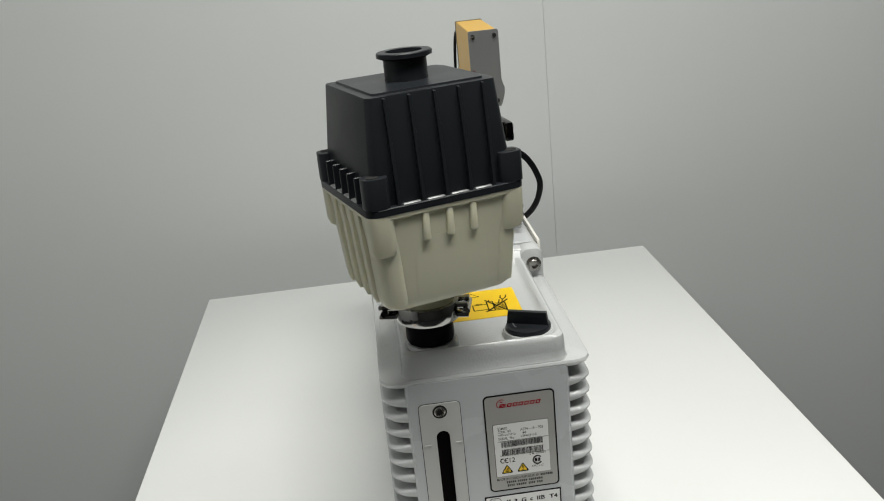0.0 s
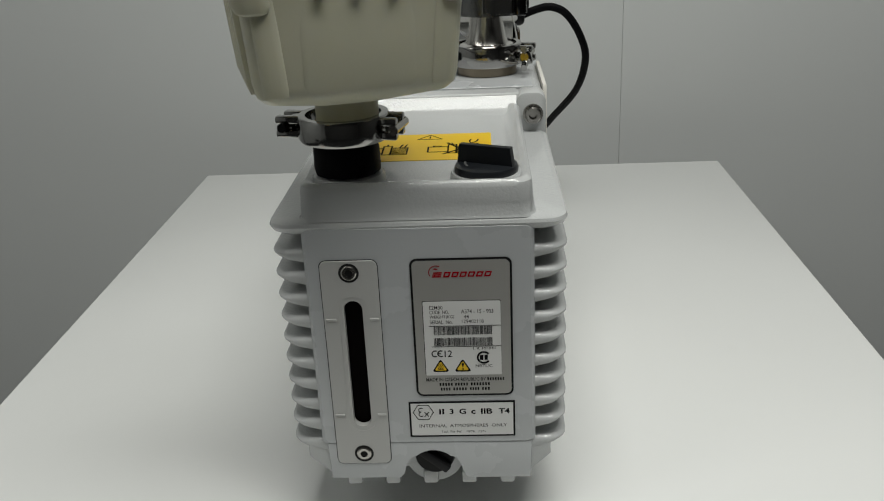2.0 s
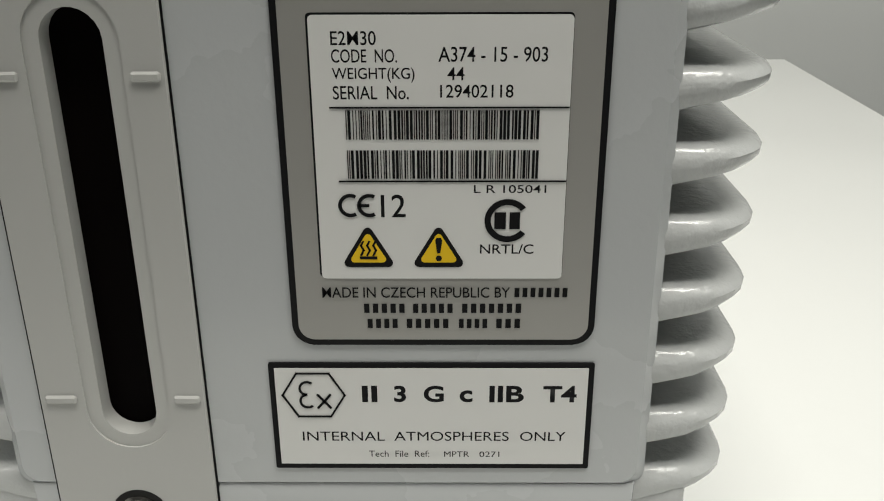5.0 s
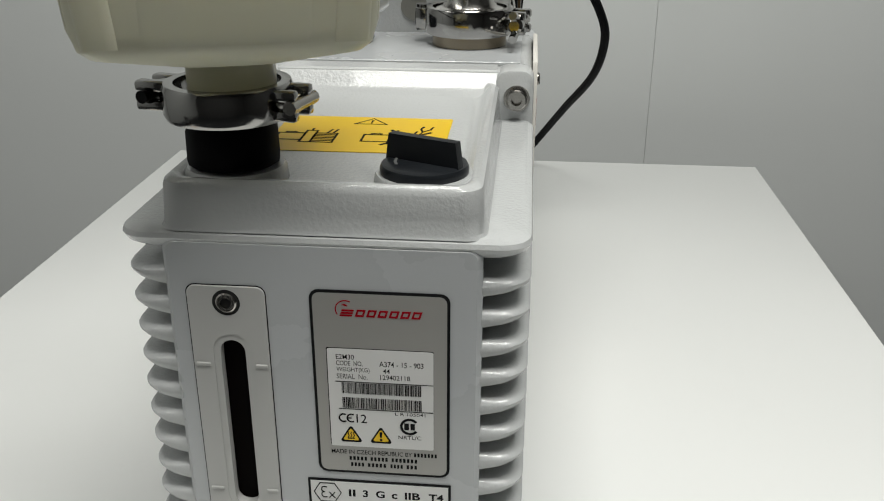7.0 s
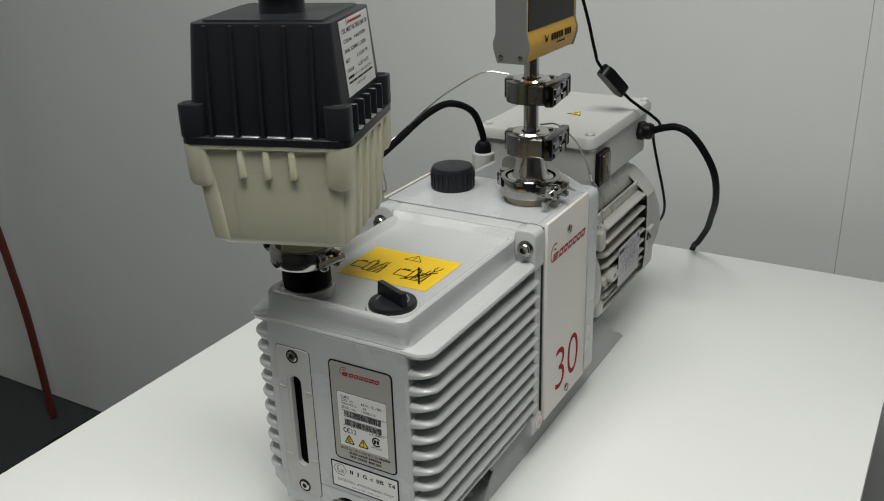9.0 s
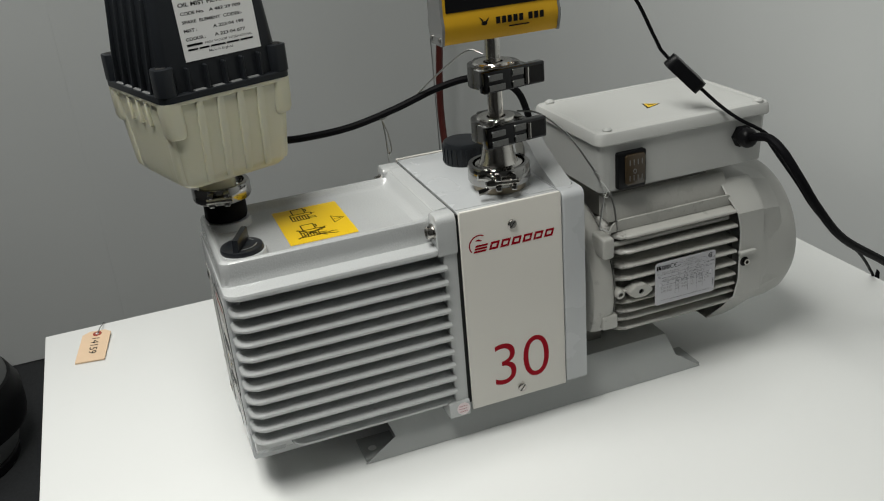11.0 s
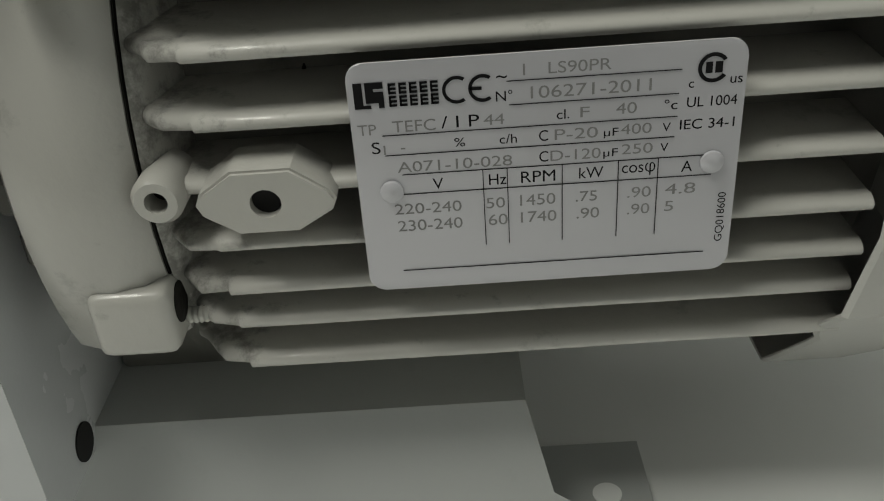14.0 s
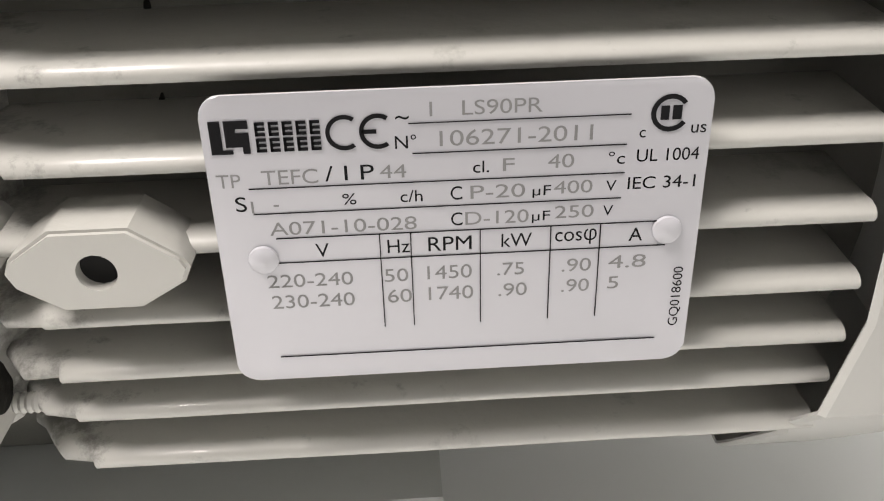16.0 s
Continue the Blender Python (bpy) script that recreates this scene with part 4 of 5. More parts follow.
EX = FL + 0.00052
for t, u0, v0, u1, v1, bo in (("II", 8.0, 84.9, 11.2, 88.9, 0.03), ("3", 14.7, 84.9, 17.2, 88.9, 0.03), ("G", 20.9, 84.9, 25.1, 88.9, 0.03), ("c", 28.4, 84.9, 31.1, 87.8, 0.03), ("IIB", 34.6, 84.9, 41.8, 88.9, 0.03), ("T4", 45.8, 84.9, 52.8, 88.9, 0.03), ("INTERNAL", -5.0, 75.3, 12.5, 77.6, 0.0), ("ATMOSPHERES", 14.5, 75.3, 38.9, 77.6, 0.0), ("ONLY", 41.3, 75.3, 51.0, 77.6, 0.0), ("Tech  File  Ref:", 9.0, 71.2, 21.9, 72.8, 0.0), ("MPTR", 25.1, 71.2, 30.5, 72.6, 0.0), ("0271", 32.7, 71.2, 37.0, 72.6, 0.0)):
    write(t, (u0 / 1000, v0 / 1000, u1 / 1000, v1 / 1000), "-y", EX, exl, INK, bo)
hexa = [(-0.0086, 0.0866), (-0.0055, 0.0918), (0.0013, 0.0918), (0.0044, 0.0866), (0.0013, 0.0814), (-0.0055, 0.0814)]
outline([line_strip(hexa[i], hexa[(i + 1) % 6], 0.0004) for i in range(6)] + [arc_strip(-0.0034, 0.0882, 0.0013, 0.0018, 50, 270, 14), arc_strip(-0.0034, 0.0852, 0.0013, 0.0018, 90, 310, 14), line_strip((-0.0012, 0.0836), (0.0013, 0.0866), 0.0005), line_strip((-0.0012, 0.0866), (0.0013, 0.0836), 0.0005)], "-y", EX, exl, INK, "explosion_mark", whole=True)

# sight glass
sg = part("sight_glass_frame", ring_prism(round_rect(-0.0600, -0.0244, 0.0482, 0.1928, 0.0042), slot_outline(SLOT_C, SLOT_LO, SLOT_HI, 0.0088), "-y", FL - 0.0004, FL + 0.0002), INK, pump, "grey sight glass frame with fine black outline")
part("frame_plate", bored_plate(round_rect(-0.05955, -0.02485, 0.04865, 0.19235, 0.0039), slot_outline(SLOT_C, SLOT_LO, SLOT_HI, 0.0088), "-y", FL, FL + 0.0009, 0.0003, (-0.0422, 0.1205, 0.01735, 0.0718)), PLATEG, sg)
rim_o, rim_i = slot_outline(SLOT_C, SLOT_LO, SLOT_HI, 0.0089), slot_outline(SLOT_C, SLOT_LO, SLOT_HI, 0.0057)
part("slot_rim", ring_prism(rim_o, rim_i, "-y", -0.0035, FL + 0.0005), PLATEG, sg)
part("sight_glass", prism(slot_outline(SLOT_C, SLOT_LO, SLOT_HI, 0.0062), "-y", -0.0065, -0.004), SIGHT, sg, "dark oil sight glass in a rounded slot")
for z in (0.1536, 0.0858):
    for a, b in ((-0.0583, -0.0517), (-0.0313, -0.0258)):
        part("level_mark", box(a, b, -FL - 0.0016, -FL - 0.0006, z - 0.0009, z + 0.0009, 0.0004, 1), PLATEG, sg)
for z in (0.1845, 0.0565):
    part("seat", lathe([(0.0062, 0.0), (0.0062, 0.0002), (0, 0.0002)], "-y", (-0.0421, -FL - 0.0008, z), 28), HOLE, sg)
    socket_screw((-0.0421, -FL + 0.0011, z), "-y", 0.0047, sg)

# warning label on the lid
TOPZ = 0.2323
warn = part("warning_label", prism(round_rect(-0.0435, 0.0455, 0.0685, 0.1325, 0.0015, 3), "z", TOPZ, TOPZ + 0.0003), YELLOW, pump, "yellow warning label with black lifting pictograms")

WZ = TOPZ + 0.00032


def sketch(lines, w=0.0011, polys=()):
    outline([line_strip(p, q, w) for p, q in lines] + list(polys), "z", WZ, warn, INK, "pictogram")


def path_lines(pts, closed=True):
    return list(zip(pts, pts[1:] + pts[:1])) if closed else list(zip(pts, pts[1:]))


sketch(path_lines([(-0.0055, 0.1185), (0.0115, 0.1185), (0.003, 0.1295)]), 0.0007, [circle(0.003, 0.1205, 0.0006, 10), [(0.0026, 0.1218), (0.0034, 0.1218), (0.0037, 0.1262), (0.0023, 0.1262)]])
for c, crossed in ((-0.0265, False), (0.0175, True)):
    L = path_lines([(c - 0.0145, 0.0865), (c - 0.001, 0.0865), (c - 0.001, 0.0985), (c - 0.0145, 0.0985)]) + path_lines([(c - 0.001, 0.083), (c + 0.0045, 0.083), (c + 0.0045, 0.1035), (c - 0.001, 0.1035)]) + path_lines([(c + 0.0045, 0.083), (c + 0.0155, 0.083), (c + 0.0155, 0.099), (c + 0.0045, 0.099)])
    L += [((c + 0.0045, 0.083 + 0.0027 * k), (c + 0.0155, 0.083 + 0.0027 * k)) for k in range(1, 6)]
    L += [((c - 0.011, 0.0985), (c - 0.011, 0.1005)), ((c - 0.011, 0.1005), (c - 0.006, 0.1005)), ((c - 0.006, 0.1005), (c - 0.006, 0.0985)), ((c + 0.0015, 0.1035), (c + 0.0015, 0.107)), ((c + 0.013, 0.099), (c + 0.0145, 0.106)), ((c + 0.010, 0.099), (c + 0.0115, 0.106))]
    if crossed:
        L += [((c + 0.0145, 0.106), (c + 0.013, 0.111)), ((c + 0.0145, 0.106), (c + 0.018, 0.110)), ((c + 0.013, 0.111), (c + 0.014, 0.115)), ((c + 0.018, 0.110), (c + 0.019, 0.115))]
    sketch(L)
    if crossed:
        sketch([((c - 0.0035, 0.0815), (c + 0.0185, 0.1045)), ((c - 0.0015, 0.1075), (c + 0.016, 0.079))], 0.0017)


# terminal box
tb = part("terminal_box", loft([[Vector((u, v, z)) for u, v in round_rect(-0.0575 - k, 0.0685 + k, 0.3705 - k, 0.561 + k, 0.006, 4)] for z, k in ((0.2245, -0.004), (0.2265, 0.0), (0.2748, 0.0015))]), TBOX, pump, "pale grey terminal box on top of the motor")
tl = part("lid", loft([[Vector((u, v, z)) for u, v in round_rect(-0.0655 - k, 0.0742 + k, 0.3655 - k, 0.5668 + k, 0.009, 5)] for z, k in ((0.2748, -0.001), (0.2762, 0.0), (0.284, -0.0005), (0.287, -0.002), (0.2882, -0.0045), (0.2882, -0.007), (0.2873, -0.0085), (0.288, -0.012), (0.2886, -0.02))]), TBOX, tb, "pale grey box lid")
for x, y in ((-0.0555, 0.3815), (0.0655, 0.3805), (0.0675, 0.5535), (-0.0555, 0.5535)):
    part("screw", lathe([(0.005, 0.287), (0.005, 0.2895), (0.003, 0.2912), (0, 0.2914)], "z", (x, y, 0), 18), TBOX, tl)
tri_mark = part("shock_mark", prism([(0.008, 0.455), (0.026, 0.4505), (0.0185, 0.4695)], "z", 0.2886, 0.2889), INK, tl)
part("film", prism([(0.0096, 0.4562), (0.0244, 0.4525), (0.0183, 0.468)], "z", 0.2889, 0.289), YELLOW, tri_mark)
part("bolt_sign", prism([(0.0148, 0.4575), (0.0175, 0.4572), (0.018, 0.461), (0.0192, 0.4605), (0.0176, 0.465), (0.0172, 0.4615), (0.016, 0.4618)], "z", 0.289, 0.2891), INK, tri_mark)
sw = part("rocker_switch", prism(round_rect(0.387, 0.4185, 0.2285, 0.266, 0.002, 3), "x", 0.0695, 0.0748, 0.0008), BLACKP, tb, "black rocker switch with smoky clear cover")
part("cover", prism(round_rect(0.3945, 0.4165, 0.232, 0.263, 0.003, 4), "x", 0.0748, 0.0772, 0.001), AMBER, sw)
write("O", (0.4025, 0.2435, 0.4065, 0.2485), "x", 0.0773, sw, GREYINK, 0.01)
bars([(0.3985 + 0.0045 * k, z, 0.3992 + 0.0045 * k, z + 0.0055) for k in range(4) for z in (0.2365, 0.2525)], "x", 0.0773, sw, GREYINK)
part("switch_cover_plate", prism(round_rect(0.381, 0.445, 0.228, 0.2705, 0.001, 2), "x", 0.0692, 0.0697), TBOX, tb)
gl = part("cable_gland", join(lathe([(0.0115, -0.003), (0.0115, 0.006), (0.0108, 0.007)], "x", (0.0695, 0.5325, 0.2565), 6), lathe([(0.0098, 0.006), (0.0102, 0.013), (0.0085, 0.0165), (0.006, 0.018)], "x", (0.0695, 0.5325, 0.2565), 14)), BLACKP, tb, "black plastic cable gland")

# ---- oil mist filter ----
FT_M = pose(-0.0385, 0.0225, 0.003, 0, 0, 18.5) @ Matrix.Diagonal((1.055, 0.985, 1, 1))
filt = thing("oil_mist_filter", (-0.039, 0.0235, 0.258), "charcoal and cream plastic oil mist filter clamped on the pump outlet", "filter")


def fp(name, bm, mat, parent, label="", angle=35):
    return part(name, moved(bm, FT_M), mat, parent, label, angle)


def rr_ring(hx, hy, r, z):
    return [Vector((u, v, z)) for u, v in round_rect(-hx, hx, -hy, hy, r, 4)]


HX, HY = 0.0600, 0.0617
head = fp("head", loft([rr_ring(0.0535, 0.0555, 0.007, 0.374), rr_ring(0.053, 0.055, 0.007, 0.40), rr_ring(0.0485, 0.0505, 0.006, 0.453), rr_ring(0.0482, 0.0501, 0.006, 0.4545), rr_ring(0.0455, 0.0475, 0.005, 0.4547)]), DARKG, filt, "charcoal ribbed filter head")
fp("seam_flange", loft([rr_ring(HX, HY, 0.008, 0.3715), rr_ring(HX, HY, 0.008, 0.3765), rr_ring(HX - 0.0005, HY - 0.0005, 0.008, 0.3772)]), DARKG, head)
for sx in (-1, 1):
    for sy in (-1, 1):
        x0, x1 = sorted((sx * 0.042, sx * HX))
        y0, y1 = sorted((sy * 0.045, sy * HY))
        ear = fp("ear", prism(round_rect(x0, x1, y0, y1, 0.0055, 4), "z", 0.377, 0.4, 0.0008), DARKG, head)
        fp("bolt_recess", prism(circle(sx * 0.0525, sy * 0.0548, 0.0046, 20), "z", 0.4, 0.4003), HOLE, ear)
for k in range(5):
    u = -0.0365 + 0.01825 * k
    for sy in (-1, 1):
        pts = [(sy * 0.0545, 0.377), (sy * 0.0603, 0.377), (sy * 0.0588, 0.398), (sy * 0.0532, 0.453), (sy * 0.0495, 0.4537)]
        fp("rib", moved(prism([(-a, b) for a, b in pts][::sy], "x", -0.0011, 0.0011, 0.0006), pose(u, 0, 0, 0, 0, 0) @ Matrix.Diagonal((1, -1, 1, 1))), DARKG, head)
    v = -0.034 + 0.017 * k
    for sx in (-1, 1):
        top = 0.397
        fp("web", box(min(sx * 0.05, sx * 0.0592), max(sx * 0.05, sx * 0.0592), v - 0.0012, v + 0.0012, 0.377, top, 0.0006, 1), DARKG, head)
for k in range(4):
    u, v = -0.0274 + 0.01825 * k, -0.0255 + 0.017 * k
    for q in (-1, 1):
        y0, y1 = sorted((q * 0.0612, q * 0.058))
        fp("ledge_strip", box(u - 0.0065, u + 0.0065, y0, y1, 0.3765, 0.3782, 0.0006, 1), GREYP, head)
        x0, x1 = sorted((q * 0.0594, q * 0.0545))
        fp("ledge_strip", box(x0, x1, v - 0.0055, v + 0.0055, 0.3765, 0.3782, 0.0006, 1), GREYP, head)
fp("top_plate", loft([rr_ring(0.042, 0.044, 0.004, 0.4545), rr_ring(0.0415, 0.0435, 0.004, 0.4562)]), DARKG, head)
fp("outlet_neck", lathe([(0.0165, 0.455), (0.0158, 0.4575), (0.0158, 0.4715), (0.0203, 0.4735), (0.0203, 0.4765), (0.0195, 0.4772), (0.0135, 0.4772), (0.0128, 0.471), (0.0128, 0.459), (0.0, 0.459)], "z", (0, 0, 0), 44), DARKG, head, "charcoal flanged outlet neck")
bowl = fp("bowl", loft([rr_ring(0.0572, 0.0588, 0.008, 0.3713), rr_ring(0.0567, 0.0582, 0.008, 0.36), rr_ring(0.055, 0.0565, 0.008, 0.346), rr_ring(0.0540, 0.0548, 0.009, 0.33), rr_ring(0.0522, 0.0526, 0.010, 0.302), rr_ring(0.0508, 0.0512, 0.010, 0.2955), rr_ring(0.0475, 0.048, 0.011, 0.2918), rr_ring(0.024, 0.024, 0.014, 0.284)]), CREAM, filt, "cream translucent plastic filter bowl")
for sx in (-1, 1):
    for sy in (-1, 1):
        x0, x1 = sorted((sx * 0.0405, sx * 0.0596))
        y0, y1 = sorted((sy * 0.043, sy * 0.0613))
        fp("corner_lug", loft([[Vector((u, v, z)) for u, v in round_rect(x0 + (k if sx < 0 else 0), x1 - (k if sx > 0 else 0), y0 + (k if sy < 0 else 0), y1 - (k if sy > 0 else 0), 0.006, 4)] for z, k in ((0.3715, 0.0), (0.3445, 0.0008), (0.3405, 0.0022), (0.339, 0.0045))]), CREAM, bowl)
fp("rim", loft([rr_ring(0.0597, 0.0614, 0.008, 0.3714), rr_ring(0.0593, 0.061, 0.008, 0.3685), rr_ring(0.058, 0.0597, 0.008, 0.368)]), CREAM, bowl)
for k in range(3):
    u = -0.0183 + 0.0183 * k
    for sy in (-1, 1):
        fp("rib", box(u - 0.0026, u + 0.0026, min(sy * 0.05, sy * 0.0606), max(sy * 0.05, sy * 0.0606), 0.3462, 0.3695, 0.0017, 3), CREAM, bowl)
for k in range(4):
    v = -0.029 + 0.0193 * k
    for sx in (-1, 1):
        pts = [(0.0595, 0.3695), (0.0582, 0.346), (0.0548, 0.301), (0.0528, 0.2955), (0.044, 0.2945), (0.044, 0.3695)]
        bm = join(prism([(-sx * a, b) for a, b in pts][::-sx], "y", v, v + 0.0034, 0.0024), moved(prism([(-sx * a, b) for a, b in pts][::-sx], "y", -v, -v + 0.0034, 0.0024), Matrix.Diagonal((1, -1, 1, 1))))
        fp("rib", bm, CREAM, bowl)
for sy in (-1, 1):
    for u, w, out in ((0.0, 0.0335, 0.0016), (-0.0455, 0.0065, 0.0022), (0.0455, 0.0065, 0.0022)):
        secs = []
        for z, d in ((0.3485, 0.0553), (0.33, 0.0538), (0.302, 0.0516), (0.2968, 0.0502)):
            lean = u * (1 - (0.3485 - z) * 1.6) if u else 0.0
            secs.append([Vector((lean + w * q, sy * (d + out * e), z)) for q, e in ((-1, -0.6), (-0.93, 0.4), (-0.75, 0.9), (-0.3, 1.05), (0.3, 1.05), (0.75, 0.9), (0.93, 0.4), (1, -0.6))])
        fp("moulded_panel", loft(secs), CREAM, bowl, "", 60)
fp("inlet_neck", lathe([(0.0175, 0.268), (0.0175, 0.284), (0.021, 0.2875)], "z", (0, 0, 0), 32), CREAM, bowl)
LM = FT_M @ pose(0.0532, 0, 0.4005, 0, -4.9, 0)
flab = part("label", moved(prism([(-0.0315, 0.0), (0.0395, 0.0), (0.0395, 0.0525), (-0.0315, 0.0525)], "x", 0.0, 0.0004), LM), WHITE, filt, "white spare part label with black print")


def lw(s, u0, v0, u1, v1, bold=0.03):
    write(s, (u0 / 1000, v0 / 1000, u1 / 1000, v1 / 1000), "x", 0.00043, flab, INK, bold, turn=LM)


lw("OIL MIST FILTER EMF 20", -28, 43.2, 36, 46.6)
lw("CODE No.", -27.5, 36.6, -6, 39.3)
lw("A 462 29 000", -1.5, 36.6, 28, 39.3)
lw("SPARE  ELEMENT  CODES:-", -27.5, 29.8, 28, 32.5)
lw("MIST :", -27.5, 23.0, -15.5, 25.7)
lw("A 223 04 199", -1, 23.0, 28, 25.7)
lw("ODOUR :", -27.5, 16.2, -9.5, 18.9)
lw("A 223 04 077", -1, 16.2, 28, 18.9)
lw("HIGH  VACUUM  INTERNATIONAL.", -11, 11.8, 34, 13.6, 0.006)
bars([(-0.0275, 0.0118, -0.0135, 0.0136), (-0.0275, 0.0084, -0.0185, 0.0098), (-0.017, 0.0084, -0.008, 0.0098), (-0.0065, 0.0084, 0.007, 0.0098), (0.0085, 0.0084, 0.02, 0.0098), (0.0215, 0.0084, 0.0335, 0.0098)], "x", 0.00043, flab, INK, turn=LM)
lw("Made in England.", -9, 4.2, 14, 6.6, 0.006)
emblem(-0.016, 0.0488, 0.023, 0.0524, "x", 0.00043, flab, turn=LM)

# tube under the filter
tube = thing("outlet_tube", (-0.0395, 0.026, 0.2405), "black plastic outlet tube below the filter", "pipe")
part("tube", lathe([(0.0198, 0.2406), (0.0203, 0.243), (0.02, 0.2555), (0.019, 0.2575), (0.0178, 0.2625), (0.0, 0.2625)], "z", (-0.0415, 0.026, 0), 12), BLACK, tube)


# ---- clamps ----
def hinged_clamp(at, turn, r, label, wing=True, h=0.0085, twin=False):
    """A two-piece ring clamp with hinge lugs and a wing nut."""
    o = Vector(at)
    M = Matrix.Translation(o) @ pose(0, 0, 0, 0, 0, turn)
    c = thing("pipe_clamp", at, label, "clamp", "pipe clamps")
    bm = lathe([(r - 0.005, -h), (r - 0.001, -h), (r, -h + 0.002), (r, h - 0.002), (r - 0.001, h), (r - 0.005, h), (r - 0.005, h - 0.003), (r - 0.008, 0), (r - 0.005, -h + 0.003), (r - 0.005, -h)], "z", (0, 0, 0), 40, False)
    part("ring", moved(bm, M), CHROME, c)
    for k in (-1, 1):
        for s in (-1, 1):
            part("lug", moved(box(r - 0.003, r + (0.0075 if twin else 0.0105), s * 0.005 - 0.0028 + s * 0.002, s * 0.005 + 0.0028 + s * 0.002, k * h * 0.56 - h * 0.31, k * h * 0.56 + h * 0.31, 0.0012), M), CHROME, c)
    if twin:
        for k in (-1, 1):
            for s in (-1, 1):
                part("lug", moved(box(-r - 0.0125, -r + 0.003, s * 0.0065 - 0.003, s * 0.0065 + 0.003, k * h * 0.56 - h * 0.31, k * h * 0.56 + h * 0.31, 0.0014), M), CHROME, c)
        part("pin", moved(lathe([(0.0028, -0.012), (0.0028, 0.012)], "y", (-r - 0.0075, 0, 0), 12), M), BLACKP, c)
        part("bridge", moved(box(-r - 0.005, -r + 0.002, -0.0035, 0.0035, -h * 0.8, h * 0.8, 0.001), M), CHROME, c)
    else:
        part("hinge", moved(join(lathe([(0.0052, -h), (0.0052, h)], "z", (-r - 0.003, 0, 0), 16), box(-r - 0.006, -r + 0.003, -0.009, 0.009, -h * 0.8, h * 0.8, 0.001)), M), CHROME, c)
    part("pin", moved(lathe([(0.003, -0.011), (0.003, 0.012)], "y", (r + 0.006, 0, 0), 12), M), BOLTM, c)
    if wing:
        w = part("wing_nut", moved(lathe([(0.0048, 0.010), (0.0052, 0.016), (0.0035, 0.0185), (0, 0.0185)], "-y", (r + 0.006, 0, 0), 14), M), CHROME, c)
        for s in (-1, 1):
            part("wing", moved(sweep([(r + 0.006, -0.0135, s * 0.002), (r + 0.0065, -0.019, s * 0.006), (r + 0.007, -0.026, s * 0.0075)], 0.0028, 8, 4), M), CHROME, w)
    return c


def lever_clamp(at, turn, r, label):
    """A heavy cast clamp with a long toggle lever along its side."""
    o = Vector(at)
    M = Matrix.Translation(o) @ pose(0, 0, 0, 0, 0, turn)
    c = thing("toggle_clamp", at, label, "clamp", "pipe clamps")
    h = 0.0098
    pts = [(r * math.cos(radians(a)), r * math.sin(radians(a))) for a in range(60, 301, 12)] + [(0.5 * r, -0.95 * r), (0.9 * r, -0.86 * r), (0.9 * r, 0.86 * r)]
    inner = []
    for u, v in pts:
        d = math.hypot(u, v)
        inner.append((u / d * 0.38 * r, v / d * 0.38 * r))
    part("jaw", moved(ring_prism(pts, inner, "z", -h, h), M), CASTAL, c)
    part("top_ring", moved(lathe([(r * 0.38, h - 0.002), (r * 0.38, h + 0.0012), (r * 0.72, h + 0.0018), (r * 0.78, h)], "z", (0, 0, 0), 32, False), M), STEEL, c)
    lev = part("lever", moved(box(0.86 * r, 0.86 * r + 0.0085, -0.028, 0.0365, -h, h, 0.0015), M), BLACKCHROME, c, "long black chrome toggle lever")
    x = 0.86 * r + 0.0085
    for y0, y1, z0, z1 in ((-0.0235, -0.0085, 0.0008, 0.0068), (-0.0235, -0.006, -0.0082, -0.0022), (0.001, 0.0135, 0.0018, 0.0082), (0.001, 0.0135, -0.0082, -0.0018)):
        part("lever_pad", moved(box(x - 0.001, x + 0.0016, y0, y1, z0, z1, 0.0006, 1), M), CASTAL, lev)
    part("lever_recess", moved(box(x - 0.001, x + 0.0004, 0.0185, 0.0345, -0.0078, 0.0078, 0.0004, 1), M), HOLE, lev)
    part("guard", moved(box(-0.3 * r, 0.8 * r, -0.98 * r, -0.8 * r, -h * 0.96, h * 0.96, 0.0015, 1), M), CASTAL, c)
    part("spring_pin", moved(lathe([(0.0019, -0.0075), (0.0019, 0.0075)], "z", (x + 0.001, 0.0165, 0), 10), M), STEEL, lev)
    for s in (-1, 1):
        part("rivet", moved(lathe([(0.0035, h), (0.0035, h + 0.0015), (0.0, h + 0.002)], "z", (0.62 * r, s * 0.62 * r, 0), 14), M), BOLTM, c)
    part("knuckle", moved(box(-1.05 * r, -0.6 * r, -0.3 * r, 0.3 * r, -h * 0.9, h * 1.15, 0.002), M), CASTAL, c)
    return c


AX, AY = 0.0445, 0.2755
ad = thing("inlet_adapter", (AX, AY, 0.2472), "stainless steel conical inlet adapter and tube", "pipe fitting")
part("base_ring", lathe([(0.0238, 0.2473), (0.0248, 0.2475), (0.0248, 0.2545), (0.0238, 0.2548), (0.0, 0.2548)], "z", (AX, AY, 0), 40), BRASS, ad, "dull bronze inlet ring")
part("cone", lathe([(0.0225, 0.2548), (0.0225, 0.271), (0.0185, 0.2722), (0.0165, 0.2755), (0.0138, 0.29), (0.0125, 0.299), (0.012, 0.306), (0.0, 0.306)], "z", (AX, AY, 0), 40), STEEL, ad)
part("tube", lathe([(0.0072, 0.306), (0.0072, 0.395)], "z", (AX, AY, 0), 28), STEEL, ad)
for z in (0.304, 0.356):
    part("flange", lathe([(0.0195, z - 0.003), (0.0195, z + 0.003), (0.0075, z + 0.0045)], "z", (AX, AY, 0), 36), STEEL, ad)
